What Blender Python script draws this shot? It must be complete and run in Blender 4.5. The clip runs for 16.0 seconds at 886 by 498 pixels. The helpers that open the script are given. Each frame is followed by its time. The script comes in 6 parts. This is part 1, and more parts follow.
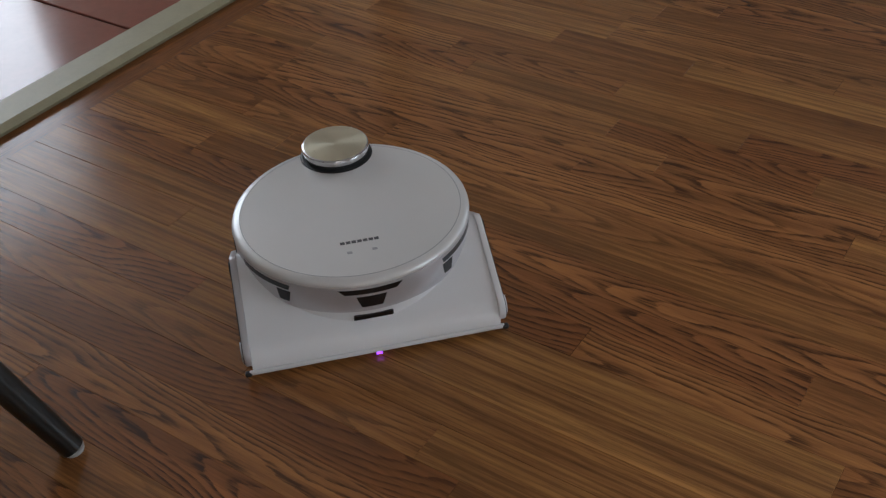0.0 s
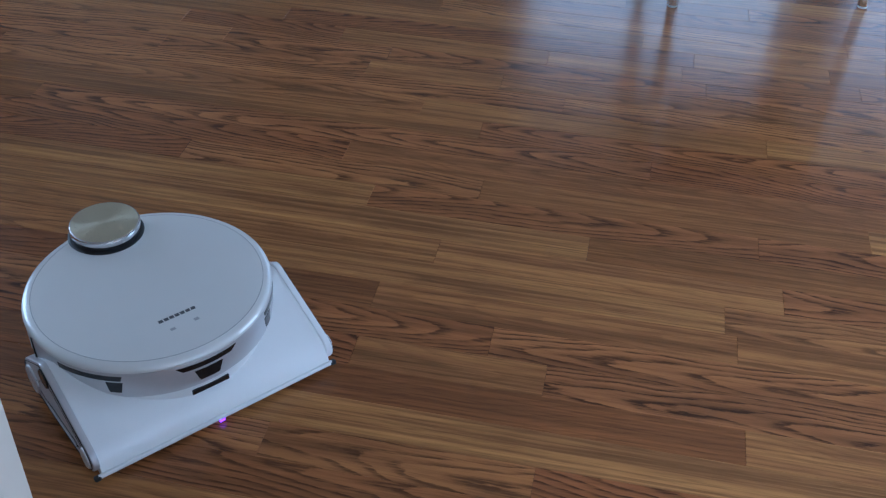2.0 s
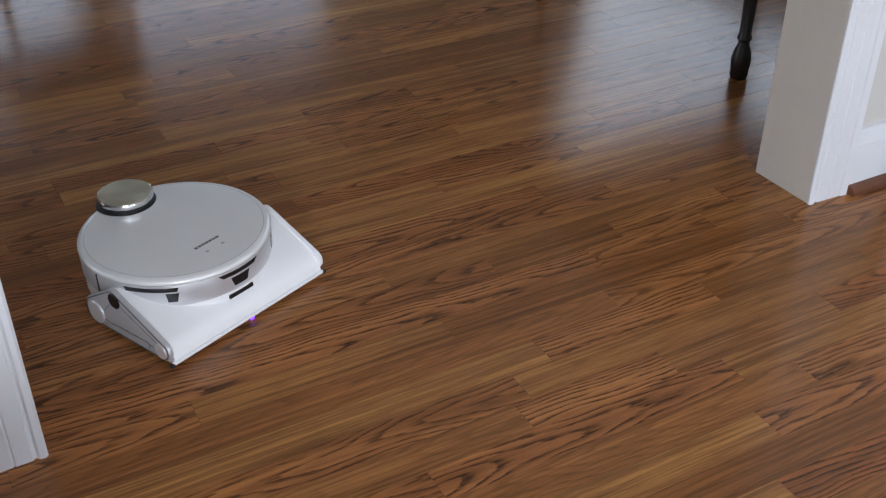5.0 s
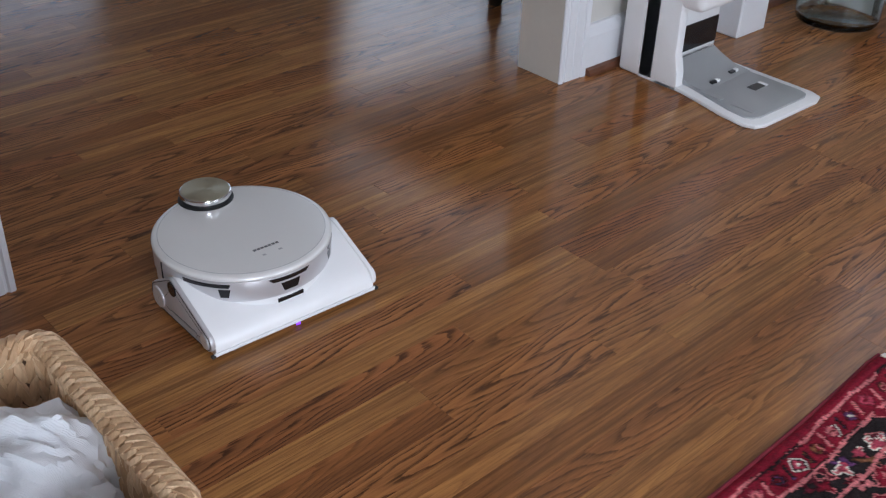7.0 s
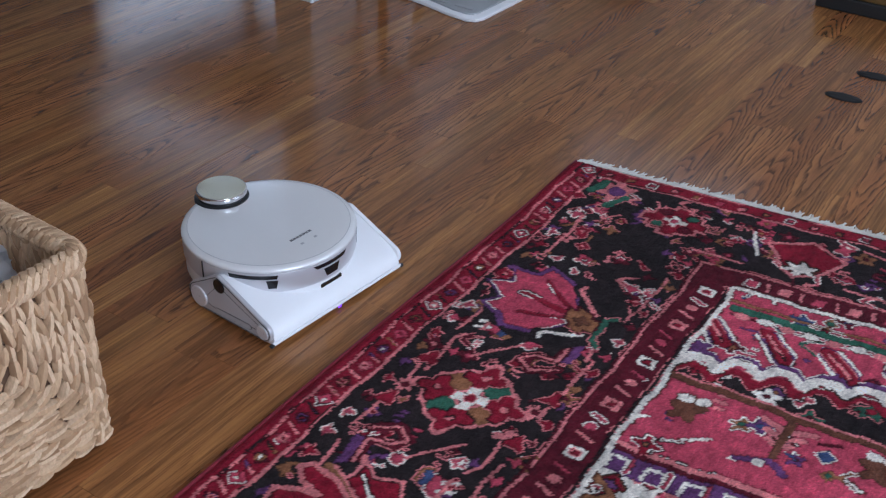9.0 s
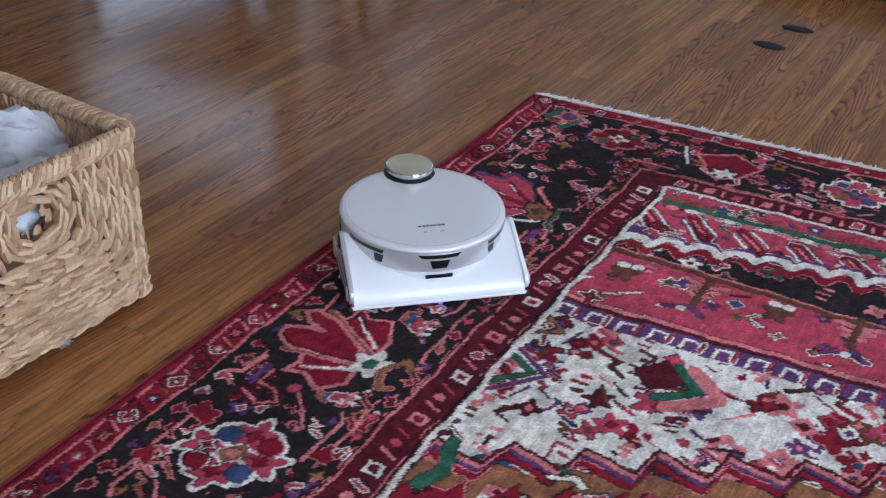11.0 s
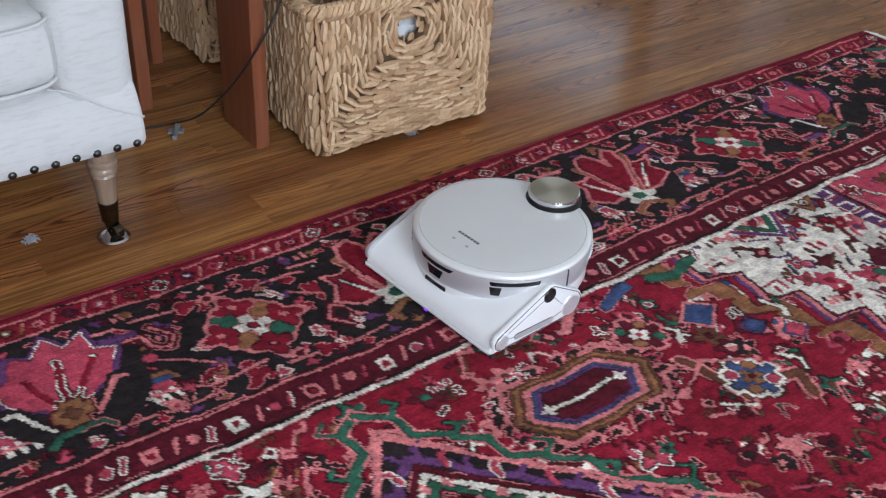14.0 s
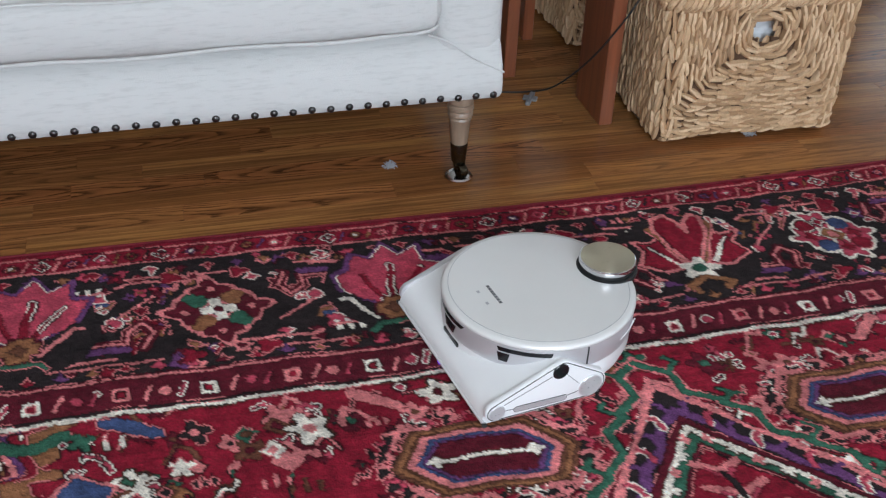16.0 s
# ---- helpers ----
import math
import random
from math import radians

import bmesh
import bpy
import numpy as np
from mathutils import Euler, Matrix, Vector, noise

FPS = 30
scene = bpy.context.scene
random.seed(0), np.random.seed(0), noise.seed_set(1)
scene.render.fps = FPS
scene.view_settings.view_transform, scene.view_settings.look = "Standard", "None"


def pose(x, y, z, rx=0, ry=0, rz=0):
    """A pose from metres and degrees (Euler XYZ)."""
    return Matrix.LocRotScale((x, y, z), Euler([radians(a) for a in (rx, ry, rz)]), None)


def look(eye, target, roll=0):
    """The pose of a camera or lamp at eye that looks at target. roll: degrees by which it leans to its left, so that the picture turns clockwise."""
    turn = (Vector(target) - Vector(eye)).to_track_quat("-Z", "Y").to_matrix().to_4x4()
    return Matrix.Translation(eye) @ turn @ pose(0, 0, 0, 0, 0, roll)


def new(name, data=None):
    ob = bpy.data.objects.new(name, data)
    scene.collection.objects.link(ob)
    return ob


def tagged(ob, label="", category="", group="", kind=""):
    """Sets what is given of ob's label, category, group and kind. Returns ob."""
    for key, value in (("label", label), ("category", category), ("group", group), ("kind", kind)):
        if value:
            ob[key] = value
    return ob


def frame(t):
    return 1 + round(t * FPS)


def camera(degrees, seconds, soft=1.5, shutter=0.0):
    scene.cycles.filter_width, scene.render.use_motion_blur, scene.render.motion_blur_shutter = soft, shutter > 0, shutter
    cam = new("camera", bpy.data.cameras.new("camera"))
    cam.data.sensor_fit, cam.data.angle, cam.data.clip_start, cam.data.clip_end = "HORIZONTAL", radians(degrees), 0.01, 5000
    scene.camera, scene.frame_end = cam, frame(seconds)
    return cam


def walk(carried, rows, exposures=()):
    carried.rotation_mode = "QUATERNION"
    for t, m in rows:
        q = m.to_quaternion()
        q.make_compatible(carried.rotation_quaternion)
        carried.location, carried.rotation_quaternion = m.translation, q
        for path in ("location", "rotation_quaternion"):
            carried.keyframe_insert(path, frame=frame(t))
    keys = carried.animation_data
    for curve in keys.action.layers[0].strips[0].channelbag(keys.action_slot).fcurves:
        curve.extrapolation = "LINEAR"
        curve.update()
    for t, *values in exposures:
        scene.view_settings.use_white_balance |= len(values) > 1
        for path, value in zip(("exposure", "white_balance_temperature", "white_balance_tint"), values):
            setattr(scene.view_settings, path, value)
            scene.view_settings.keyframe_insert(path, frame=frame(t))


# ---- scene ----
cam = camera(44.93, 16.0, soft=1.3, shutter=0.0)
walk(cam, [
    (0, look((-0.088, 0.484, 1.010), (-0.996, 1.760, -0.234), -3.4)),
    (0.5, look((-0.005, 0.394, 0.983), (-0.784, 1.701, -0.314), -2.9)),
    (1, look((0.088, 0.293, 1.001), (-0.546, 1.681, -0.293), -2.1)),
    (1.5, look((0.155, 0.117, 1.037), (-0.328, 1.583, -0.235), -0.3)),
    (2, look((0.208, -0.087, 1.083), (-0.069, 1.458, -0.157), 2.0)),
    (2.5, look((0.199, -0.269, 1.086), (0.155, 1.313, -0.138), 0.7)),
    (3, look((0.183, -0.487, 1.078), (0.415, 1.096, -0.123), 1.3)),
    (3.5, look((0.186, -0.706, 1.106), (0.475, 0.91, -0.036), 0.2)),
    (4, look((0.166, -0.95, 1.131), (0.549, 0.671, 0.024), 0.8)),
    (4.5, look((0.07, -1.128, 1.152), (0.696, 0.412, 0.041), 0.4)),
    (5, look((-0.042, -1.302, 1.13), (0.758, 0.166, 0.032), 0.1)),
    (5.2, look((-0.084, -1.361, 1.149), (0.736, 0.097, 0.053), -0.5)),
    (7.3, look((-0.629, -1.842, 1.202), (0.545, -0.637, 0.121), 2.3)),
    (7.5, look((-0.678, -1.898, 1.209), (0.502, -0.698, 0.129), 2.2)),
    (8, look((-0.767, -1.968, 1.212), (0.541, -0.897, 0.143), 3.2)),
    (8.5, look((-0.886, -2.05, 1.21), (0.531, -1.142, 0.129), 4.0)),
    (9, look((-0.987, -2.154, 1.215), (0.422, -1.245, 0.125), 2.2)),
    (9.5, look((-1.101, -2.305, 1.214), (0.3, -1.386, 0.122), 2.7)),
    (9.7, look((-1.145, -2.357, 1.218), (0.255, -1.438, 0.124), 2.9)),
    (11.8, look((-1.458, -2.4, 1.223), (0.008, -1.553, 0.16), 2.4)),
    (12, look((-1.471, -2.411, 1.229), (-0.056, -1.488, 0.157), 2.1)),
    (12.5, look((-1.477, -2.52, 1.217), (-0.267, -1.353, 0.134), 2.0)),
    (13, look((-1.501, -2.661, 1.21), (-0.378, -1.432, 0.102), 3.3)),
    (13.5, look((-1.586, -2.743, 1.208), (-0.527, -1.479, 0.077), 4.3)),
    (14, look((-1.687, -2.835, 1.224), (-0.688, -1.532, 0.081), 3.4)),
    (14.5, look((-1.708, -2.885, 1.241), (-0.834, -1.496, 0.099), 1.6)),
    (15, look((-1.719, -2.955, 1.24), (-1.038, -1.451, 0.11), 0.9)),
    (15.5, look((-1.726, -3.013, 1.226), (-1.176, -1.454, 0.1), 1.7)),
    (16, look((-1.738, -3.045, 1.218), (-1.29, -1.458, 0.087), 2.2)),
], exposures=[(0, 1.22, 6700, 10), (0.5, 1.55, 5800, 7), (1, 1.5, 5500, 4), (2, 1.5, 4850, 4), (3.0, 1.28, 4700, 5), (3.5, 0.94, 5050, 7), (4.2, 0.66, 6100, 9), (5, 0.6, 6400, 10), (7.5, 0.2, 6200, 12), (9.5, 0.05, 5600, 11), (12, 0.05, 5800, 11), (14.5, 0.1, 6300, 7), (16, 0.0, 6400, 6)])

# ---- daylight: sky, and the windows' light ----
world = bpy.data.worlds.new("sky")
scene.world = world
world.use_nodes = True
_sky = world.node_tree.nodes.new("ShaderNodeTexSky")
_sky.sky_type, _sky.sun_disc = "NISHITA", False
_sky.sun_elevation, _sky.sun_rotation = radians(38), radians(200)
world.node_tree.links.new(_sky.outputs[0], world.node_tree.nodes["Background"].inputs[0])
world.node_tree.nodes["Background"].inputs[1].default_value = 0.1


def window_light(name, at, towards, w, h, watts, colour):
    lamp = bpy.data.lights.new(name, "AREA")
    lamp.shape, lamp.size, lamp.size_y, lamp.energy, lamp.color = "RECTANGLE", w, h, watts, colour
    ob = new(name, lamp)
    ob.matrix_basis = look(at, towards)
    return ob


DAY = (0.80, 0.89, 1.0)
window_light("window_light_dining", (0.32, 4.93, 1.11), (0.32, 0, 1.01), 1.22, 0.84, 2.6, DAY)
window_light("window_light_dining", (1.86, 4.93, 1.11), (1.86, 0, 1.01), 1.22, 0.84, 2.2, DAY)
window_light("window_light_kitchen", (-4.63, 2.72, 1.36), (0, 2.72, 1.1), 1.45, 2.0, 19, DAY)
window_light("window_light_dining", (3.33, 2.4, 1.45), (0, 2.4, 0.9), 1.9, 1.5, 14, DAY)
window_light("window_light_hearth", (2.83, -0.75, 1.5), (0, -0.75, 1.0), 0.8, 1.15, 2.6, DAY)
window_light("window_light_lounge", (-1.6, -5.13, 1.5), (-1.6, 0, 1.2), 1.7, 1.6, 124, DAY)
window_light("window_light_lounge", (1.5, -5.13, 1.5), (1.5, 0, 1.2), 1.7, 1.6, 42, DAY)


# ---- mesh tools ----
def part(name, bm, material, parent=None, label="", smooth=False):
    """Links a bmesh as one mesh object under a thing or a part."""
    me = bpy.data.meshes.new(name)
    bm.to_mesh(me)
    bm.free()
    if material:
        me.materials.append(material)
    if smooth:
        me.polygons.foreach_set("use_smooth", [True] * len(me.polygons))
        me.set_sharp_from_angle(angle=radians(38))
    ob = new(name, me)
    if parent:
        ob.parent = parent
    if label:
        ob["label"] = label
    return ob


def thing(name, label, category, m=None, group="", kind=""):
    ob = tagged(new(name), label, category, group, kind)
    if m:
        ob.matrix_basis = m
    return ob


def box(x0, x1, y0, y1, z0, z1, bevel=0.0, seg=1, bm=None):
    bm = bm or bmesh.new()
    m = Matrix.LocRotScale(((x0 + x1) / 2, (y0 + y1) / 2, (z0 + z1) / 2), None, (x1 - x0, y1 - y0, z1 - z0))
    made = bmesh.ops.create_cube(bm, size=1, matrix=m)
    if bevel:
        edges = {e for v in made["verts"] for e in v.link_edges}
        bmesh.ops.bevel(bm, geom=list(edges), offset=bevel, segments=seg, profile=0.5, affect="EDGES")
    return bm


def prism(poly, lo, hi, axis="y", bevel=0.0, seg=2, bm=None):
    """A flat outline pulled along an axis: (x, z) along y, (x, y) along z, or (y, z) along x."""
    bm = bm or bmesh.new()
    put = {"y": lambda a, b, d: (a, d, b), "z": lambda a, b, d: (a, b, d), "x": lambda a, b, d: (d, a, b)}[axis]
    rings = [[bm.verts.new(put(a, b, d)) for a, b in poly] for d in (lo, hi)]
    n = len(poly)
    caps = [bm.faces.new(rings[0]), bm.faces.new(rings[1][::-1])]
    for i in range(n):
        bm.faces.new((rings[0][(i + 1) % n], rings[0][i], rings[1][i], rings[1][(i + 1) % n]))
    bmesh.ops.recalc_face_normals(bm, faces=bm.faces)
    if bevel:
        edges = {e for c in caps for e in c.edges}
        bmesh.ops.bevel(bm, geom=list(edges), offset=bevel, segments=seg, profile=0.5, affect="EDGES")
    return bm


def lathe(profile, seg=48, cx=0.0, cy=0.0, bm=None, arc=None):
    """A profile of (r, z) turned round an upright axis; r = 0 closes it."""
    bm = bm or bmesh.new()
    a0, a1 = arc or (0, 2 * math.pi)
    n = seg if not arc else seg + 1
    rings = []
    for r, z in profile:
        if r < 1e-6:
            rings.append([bm.verts.new((cx, cy, z))])
        else:
            rings.append([bm.verts.new((cx + r * math.cos(a0 + (a1 - a0) * i / seg), cy + r * math.sin(a0 + (a1 - a0) * i / seg), z)) for i in range(n)])
    for a, b in zip(rings, rings[1:]):
        for i in range(seg):
            j = (i + 1) % n
            if len(a) == 1 and len(b) == 1:
                continue
            if len(a) == 1:
                bm.faces.new((a[0], b[i], b[j]))
            elif len(b) == 1:
                bm.faces.new((a[i], b[0], a[j]))
            else:
                bm.faces.new((a[i], b[i], b[j], a[j]))
    bmesh.ops.recalc_face_normals(bm, faces=bm.faces)
    return bm


def tube(points, radius, seg=8, bm=None, closed=False):
    """A round rod along a line of points; radius may be a list."""
    bm = bm or bmesh.new()
    pts = [Vector(p) for p in points]
    rads = radius if isinstance(radius, (list, tuple)) else [radius] * len(pts)
    rings, up = [], None
    n = len(pts)
    for i, p in enumerate(pts):
        d = (pts[(i + 1) % n] - pts[i - 1]) if closed else (pts[min(i + 1, n - 1)] - pts[max(i - 1, 0)])
        d.normalize()
        if up is None:
            up = Vector((0, 0, 1)) if abs(d.z) < 0.9 else Vector((1, 0, 0))
        s = d.cross(up).normalized()
        up = s.cross(d).normalized()
        rings.append([bm.verts.new(p + rads[i] * (math.cos(a) * s + math.sin(a) * up)) for a in (2 * math.pi * k / seg for k in range(seg))])
    pairs = list(zip(rings, rings[1:])) + ([(rings[-1], rings[0])] if closed else [])
    for a, b in pairs:
        for k in range(seg):
            bm.faces.new((a[k], a[(k + 1) % seg], b[(k + 1) % seg], b[k]))
    if not closed:
        bm.faces.new(rings[0][::-1])
        bm.faces.new(rings[-1])
    return bm


def hull(circles, n=14):
    """The outline round a few circles (x, z, r), as a rubber band would lie."""
    pts = sorted((cx + r * math.cos(2 * math.pi * k / (n * 3)), cz + r * math.sin(2 * math.pi * k / (n * 3))) for cx, cz, r in circles for k in range(n * 3))

    def half(seq):
        out = []
        for p in seq:
            while len(out) > 1 and (out[-1][0] - out[-2][0]) * (p[1] - out[-2][1]) - (out[-1][1] - out[-2][1]) * (p[0] - out[-2][0]) <= 0:
                out.pop()
            out.append(p)
        return out[:-1]

    return half(pts) + half(pts[::-1])


# ---- materials ----
def material(name, colour=(0.5, 0.5, 0.5), rough=0.5, metal=0.0, coat=0.0):
    mat = bpy.data.materials.new(name)
    mat.use_nodes = True
    b = mat.node_tree.nodes["Principled BSDF"]
    b.inputs["Base Color"].default_value = (*colour, 1)
    b.inputs["Roughness"].default_value, b.inputs["Metallic"].default_value = rough, metal
    b.inputs["Coat Weight"].default_value, b.inputs["Coat Roughness"].default_value = coat, 0.1
    return mat, mat.node_tree, b


def node(nt, kind, **inputs):
    n = nt.nodes.new("ShaderNode" + kind)
    for key, value in inputs.items():
        key = key.replace("_", " ")
        if hasattr(value, "links"):
            nt.links.new(value, n.inputs[key])
        else:
            n.inputs[key].default_value = value
    return n


def maths(nt, op, a, b=0.0, clamp=False):
    n = nt.nodes.new("ShaderNodeMath")
    n.operation, n.use_clamp = op, clamp
    for k, v in enumerate((a, b)):
        if hasattr(v, "links"):
            nt.links.new(v, n.inputs[k])
        else:
            n.inputs[k].default_value = v
    return n.outputs[0]


def mix(nt, fac, a, b, kind="MIX"):
    n = nt.nodes.new("ShaderNodeMix")
    n.data_type, n.blend_type = "RGBA", kind
    for k, v in ((0, fac), (6, a), (7, b)):
        if hasattr(v, "links"):
            nt.links.new(v, n.inputs[k])
        else:
            n.inputs[k].default_value = v if k == 0 else (*v, 1)
    return n.outputs[2]


def ramp(nt, fac, *stops):
    n = nt.nodes.new("ShaderNodeValToRGB")
    nt.links.new(fac, n.inputs[0])
    els = n.color_ramp.elements
    while len(els) < len(stops):
        els.new(0.5)
    for e, (at, c) in zip(els, stops):
        e.position, e.color = at, (*c, 1) if isinstance(c, tuple) else (c, c, c, 1)
    return n.outputs[0]


def scaled(nt, coords, x, y, z, offset=None):
    n = nt.nodes.new("ShaderNodeMapping")
    nt.links.new(coords, n.inputs[0])
    n.inputs["Scale"].default_value = (x, y, z)
    if offset is not None:
        nt.links.new(offset, n.inputs["Location"])
    return n.outputs[0]


def noisy(nt, coords, scale, detail=4.0, rough=0.55, distort=0.0):
    n = node(nt, "TexNoise", Scale=scale, Detail=detail, Roughness=rough, Distortion=distort)
    nt.links.new(coords, n.inputs["Vector"])
    return n.outputs["Fac"]


def bump(nt, b, height, strength, distance):
    n = node(nt, "Bump", Strength=strength, Distance=distance)
    nt.links.new(height, n.inputs["Height"])
    nt.links.new(n.outputs[0], b.inputs["Normal"])


def position(nt):
    return nt.nodes.new("ShaderNodeNewGeometry").outputs["Position"]


def local(nt):
    return nt.nodes.new("ShaderNodeTexCoord").outputs["Object"]


def worn(name, colour, rough, metal=0.0, coat=0.0, vary=0.12, scale=9.0, fine=160.0, relief=0.05, dist=0.001):
    """A painted, moulded or metal surface with faint cloudiness, fine grain and uneven gloss."""
    mat, nt, b = material(name, colour, rough, metal, coat)
    p = local(nt)
    big, small = noisy(nt, p, scale, 5), noisy(nt, p, fine, 3)
    k = maths(nt, "ADD", maths(nt, "MULTIPLY", big, 0.7), maths(nt, "MULTIPLY", small, 0.3))
    c = mix(nt, maths(nt, "MULTIPLY", maths(nt, "SUBTRACT", k, 0.3, True), 2.0, True), tuple(v * (1 - vary) for v in colour), tuple(min(v * (1 + vary * 0.6), 1) for v in colour))
    nt.links.new(c, b.inputs["Base Color"])
    nt.links.new(maths(nt, "ADD", rough - 0.06, maths(nt, "MULTIPLY", big, 0.12)), b.inputs["Roughness"])
    bump(nt, b, small, relief, dist)
    return mat


def oak(name, single, tone=1.0):
    """Stained, varnished oak strip: nested arches of a flat-sawn board, dark pores; every strip has its own tone and figure."""
    mat, nt, b = material(name, rough=0.22)
    if single:
        rnd, p = nt.nodes.new("ShaderNodeObjectInfo").outputs["Random"], local(nt)
    else:
        rnd = nt.nodes.new("ShaderNodeNewGeometry").outputs["Random Per Island"]
        own = nt.nodes.new("ShaderNodeUVMap")
        own.uv_map = "along_strip"
        p = own.outputs[0]
    wn = nt.nodes.new("ShaderNodeTexWhiteNoise")
    wn.noise_dimensions = "1D"
    nt.links.new(rnd, wn.inputs["W"])
    sp = nt.nodes.new("ShaderNodeVectorMath")
    sp.operation = "MULTIPLY"
    nt.links.new(wn.outputs["Color"], sp.inputs[0])
    sp.inputs[1].default_value = (90, 90, 90)
    off = sp.outputs[0]
    one = wn.outputs["Value"]
    sep = nt.nodes.new("ShaderNodeSeparateColor")
    nt.links.new(wn.outputs["Color"], sep.inputs[0])
    r1, r2, r3 = sep.outputs[0], sep.outputs[1], sep.outputs[2]
    xyz = nt.nodes.new("ShaderNodeSeparateXYZ")
    nt.links.new(p, xyz.inputs[0])
    # heart line wanders along the strip; arches stand either way up
    wander = noisy(nt, scaled(nt, p, 3.0, 0.6, 1.0, off), 1.0, 2.0, 0.5)
    heart = maths(nt, "ADD", maths(nt, "MULTIPLY", maths(nt, "SUBTRACT", r1, 0.5), 0.07), maths(nt, "MULTIPLY", maths(nt, "SUBTRACT", wander, 0.5), 0.05))
    yc = maths(nt, "MULTIPLY", maths(nt, "SUBTRACT", xyz.outputs[1], heart), 36.0)
    side = maths(nt, "SUBTRACT", maths(nt, "MULTIPLY", maths(nt, "GREATER_THAN", r2, 0.5), 2.0), 1.0)
    pace = maths(nt, "ADD", 3.5, maths(nt, "MULTIPLY", r1, 9.0))
    bow = maths(nt, "SUBTRACT", maths(nt, "POWER", maths(nt, "ADD", maths(nt, "MULTIPLY", yc, yc), 0.12), 0.72), 0.0)
    arch = maths(nt, "ADD", maths(nt, "MULTIPLY", maths(nt, "MULTIPLY", xyz.outputs[0], side), pace), maths(nt, "MULTIPLY", bow, 1.8))
    field = noisy(nt, scaled(nt, p, 4.0, 20.0, 1.0, off), 1.0, 2.0, 0.45)
    wob = noisy(nt, scaled(nt, p, 26.0, 110.0, 10.0, off), 1.0, 4, 0.65)
    rings = maths(nt, "ADD", maths(nt, "ADD", arch, maths(nt, "MULTIPLY", field, 3.0)), maths(nt, "MULTIPLY", wob, 0.5))
    tri = maths(nt, "FRACT", rings, 0.0)
    line = ramp(nt, tri, (0.0, 0.0), (0.07, 1.0), (0.24, 0.9), (0.44, 0.24), (0.8, 0.0))
    # straight-grained strips: fine lines along the length
    fine = ramp(nt, noisy(nt, scaled(nt, p, 1.6, 170.0, 1.6, off), 1.0, 3, 0.6), (0.44, 0.0), (0.60, 1.0))
    pores = ramp(nt, noisy(nt, scaled(nt, p, 16.0, 480.0, 9.0, off), 1.0, 3, 0.7), (0.50, 0.0), (0.68, 1.0))
    streak = noisy(nt, scaled(nt, p, 2.4, 38.0, 2.0, off), 1.0, 4, 0.6)
    light = mix(nt, ramp(nt, one, (0.0, 0.0), (0.55, 0.45), (1.0, 1.0)), (0.74 * tone, 0.350 * tone, 0.108 * tone), (0.37 * tone, 0.144 * tone, 0.042 * tone))
    light = mix(nt, maths(nt, "MULTIPLY", r3, 0.6), light, (0.58 * tone, 0.200 * tone, 0.068 * tone))
    c = mix(nt, maths(nt, "MULTIPLY", ramp(nt, streak, (0.32, 0.0), (0.68, 1.0)), 0.72), light, (0.20 * tone, 0.076 * tone, 0.029 * tone))
    breaks = ramp(nt, noisy(nt, scaled(nt, p, 20.0, 260.0, 12.0, off), 1.0, 2, 0.6), (0.32, 0.20), (0.56, 1.0))
    fig = maths(nt, "MULTIPLY", maths(nt, "MULTIPLY", line, breaks), ramp(nt, r3, (0.0, 0.12), (0.40, 0.28), (0.60, 0.74), (1.0, 0.92)), True)
    c = mix(nt, fig, c, (0.034 * tone, 0.015 * tone, 0.009 * tone))
    c = mix(nt, maths(nt, "MULTIPLY", fine, ramp(nt, r3, (0.2, 0.42), (0.7, 0.10))), c, (0.060 * tone, 0.025 * tone, 0.012 * tone))
    c = mix(nt, maths(nt, "MULTIPLY", pores, 0.34), c, (0.05 * tone, 0.02 * tone, 0.01 * tone))
    nt.links.new(c, b.inputs["Base Color"])
    cloud = noisy(nt, position(nt), 5.0, 5, 0.6)
    nt.links.new(maths(nt, "ADD", 0.08, maths(nt, "MULTIPLY", cloud, 0.14)), b.inputs["Roughness"])
    b.inputs["Specular IOR Level"].default_value = 0.31
    h = maths(nt, "SUBTRACT", maths(nt, "MULTIPLY", noisy(nt, position(nt), 26.0, 3), 0.5), maths(nt, "ADD", maths(nt, "MULTIPLY", pores, 0.35), maths(nt, "MULTIPLY", line, 0.2)))
    bump(nt, b, h, 0.08, 0.0014)
    return mat


PAINT = worn("white_trim_paint", (0.74, 0.75, 0.78), 0.32, coat=0.2, vary=0.06, scale=5, fine=70, relief=0.12)
CREAM = worn("cream_jamb_paint", (0.60, 0.56, 0.50), 0.42, vary=0.08, scale=6, fine=80, relief=0.15)
WALL = worn("wall_paint", (0.62, 0.60, 0.56), 0.75, vary=0.05, scale=3, fine=120, relief=0.15)
CEIL = worn("ceiling_paint", (0.78, 0.77, 0.75), 0.85, vary=0.04)
SUB = worn("floor_joint_dark", (0.03, 0.016, 0.01), 0.7)
OAK, OAK_FIELD = oak("oak_strip", True, 0.80), oak("oak_strip_field", False, 0.80)
SHOE = worn("stained_moulding", (0.16, 0.06, 0.03), 0.35, vary=0.3, scale=30)
PEARL = worn("pearl_white_lid", (0.80, 0.795, 0.785), 0.31, metal=0.2, coat=0.3, vary=0.03, fine=900, relief=0.03, dist=0.0003)
GLOSSW = worn("white_moulded_plastic", (0.86, 0.86, 0.87), 0.32, coat=0.3, vary=0.03, fine=500, relief=0.02, dist=0.0003)
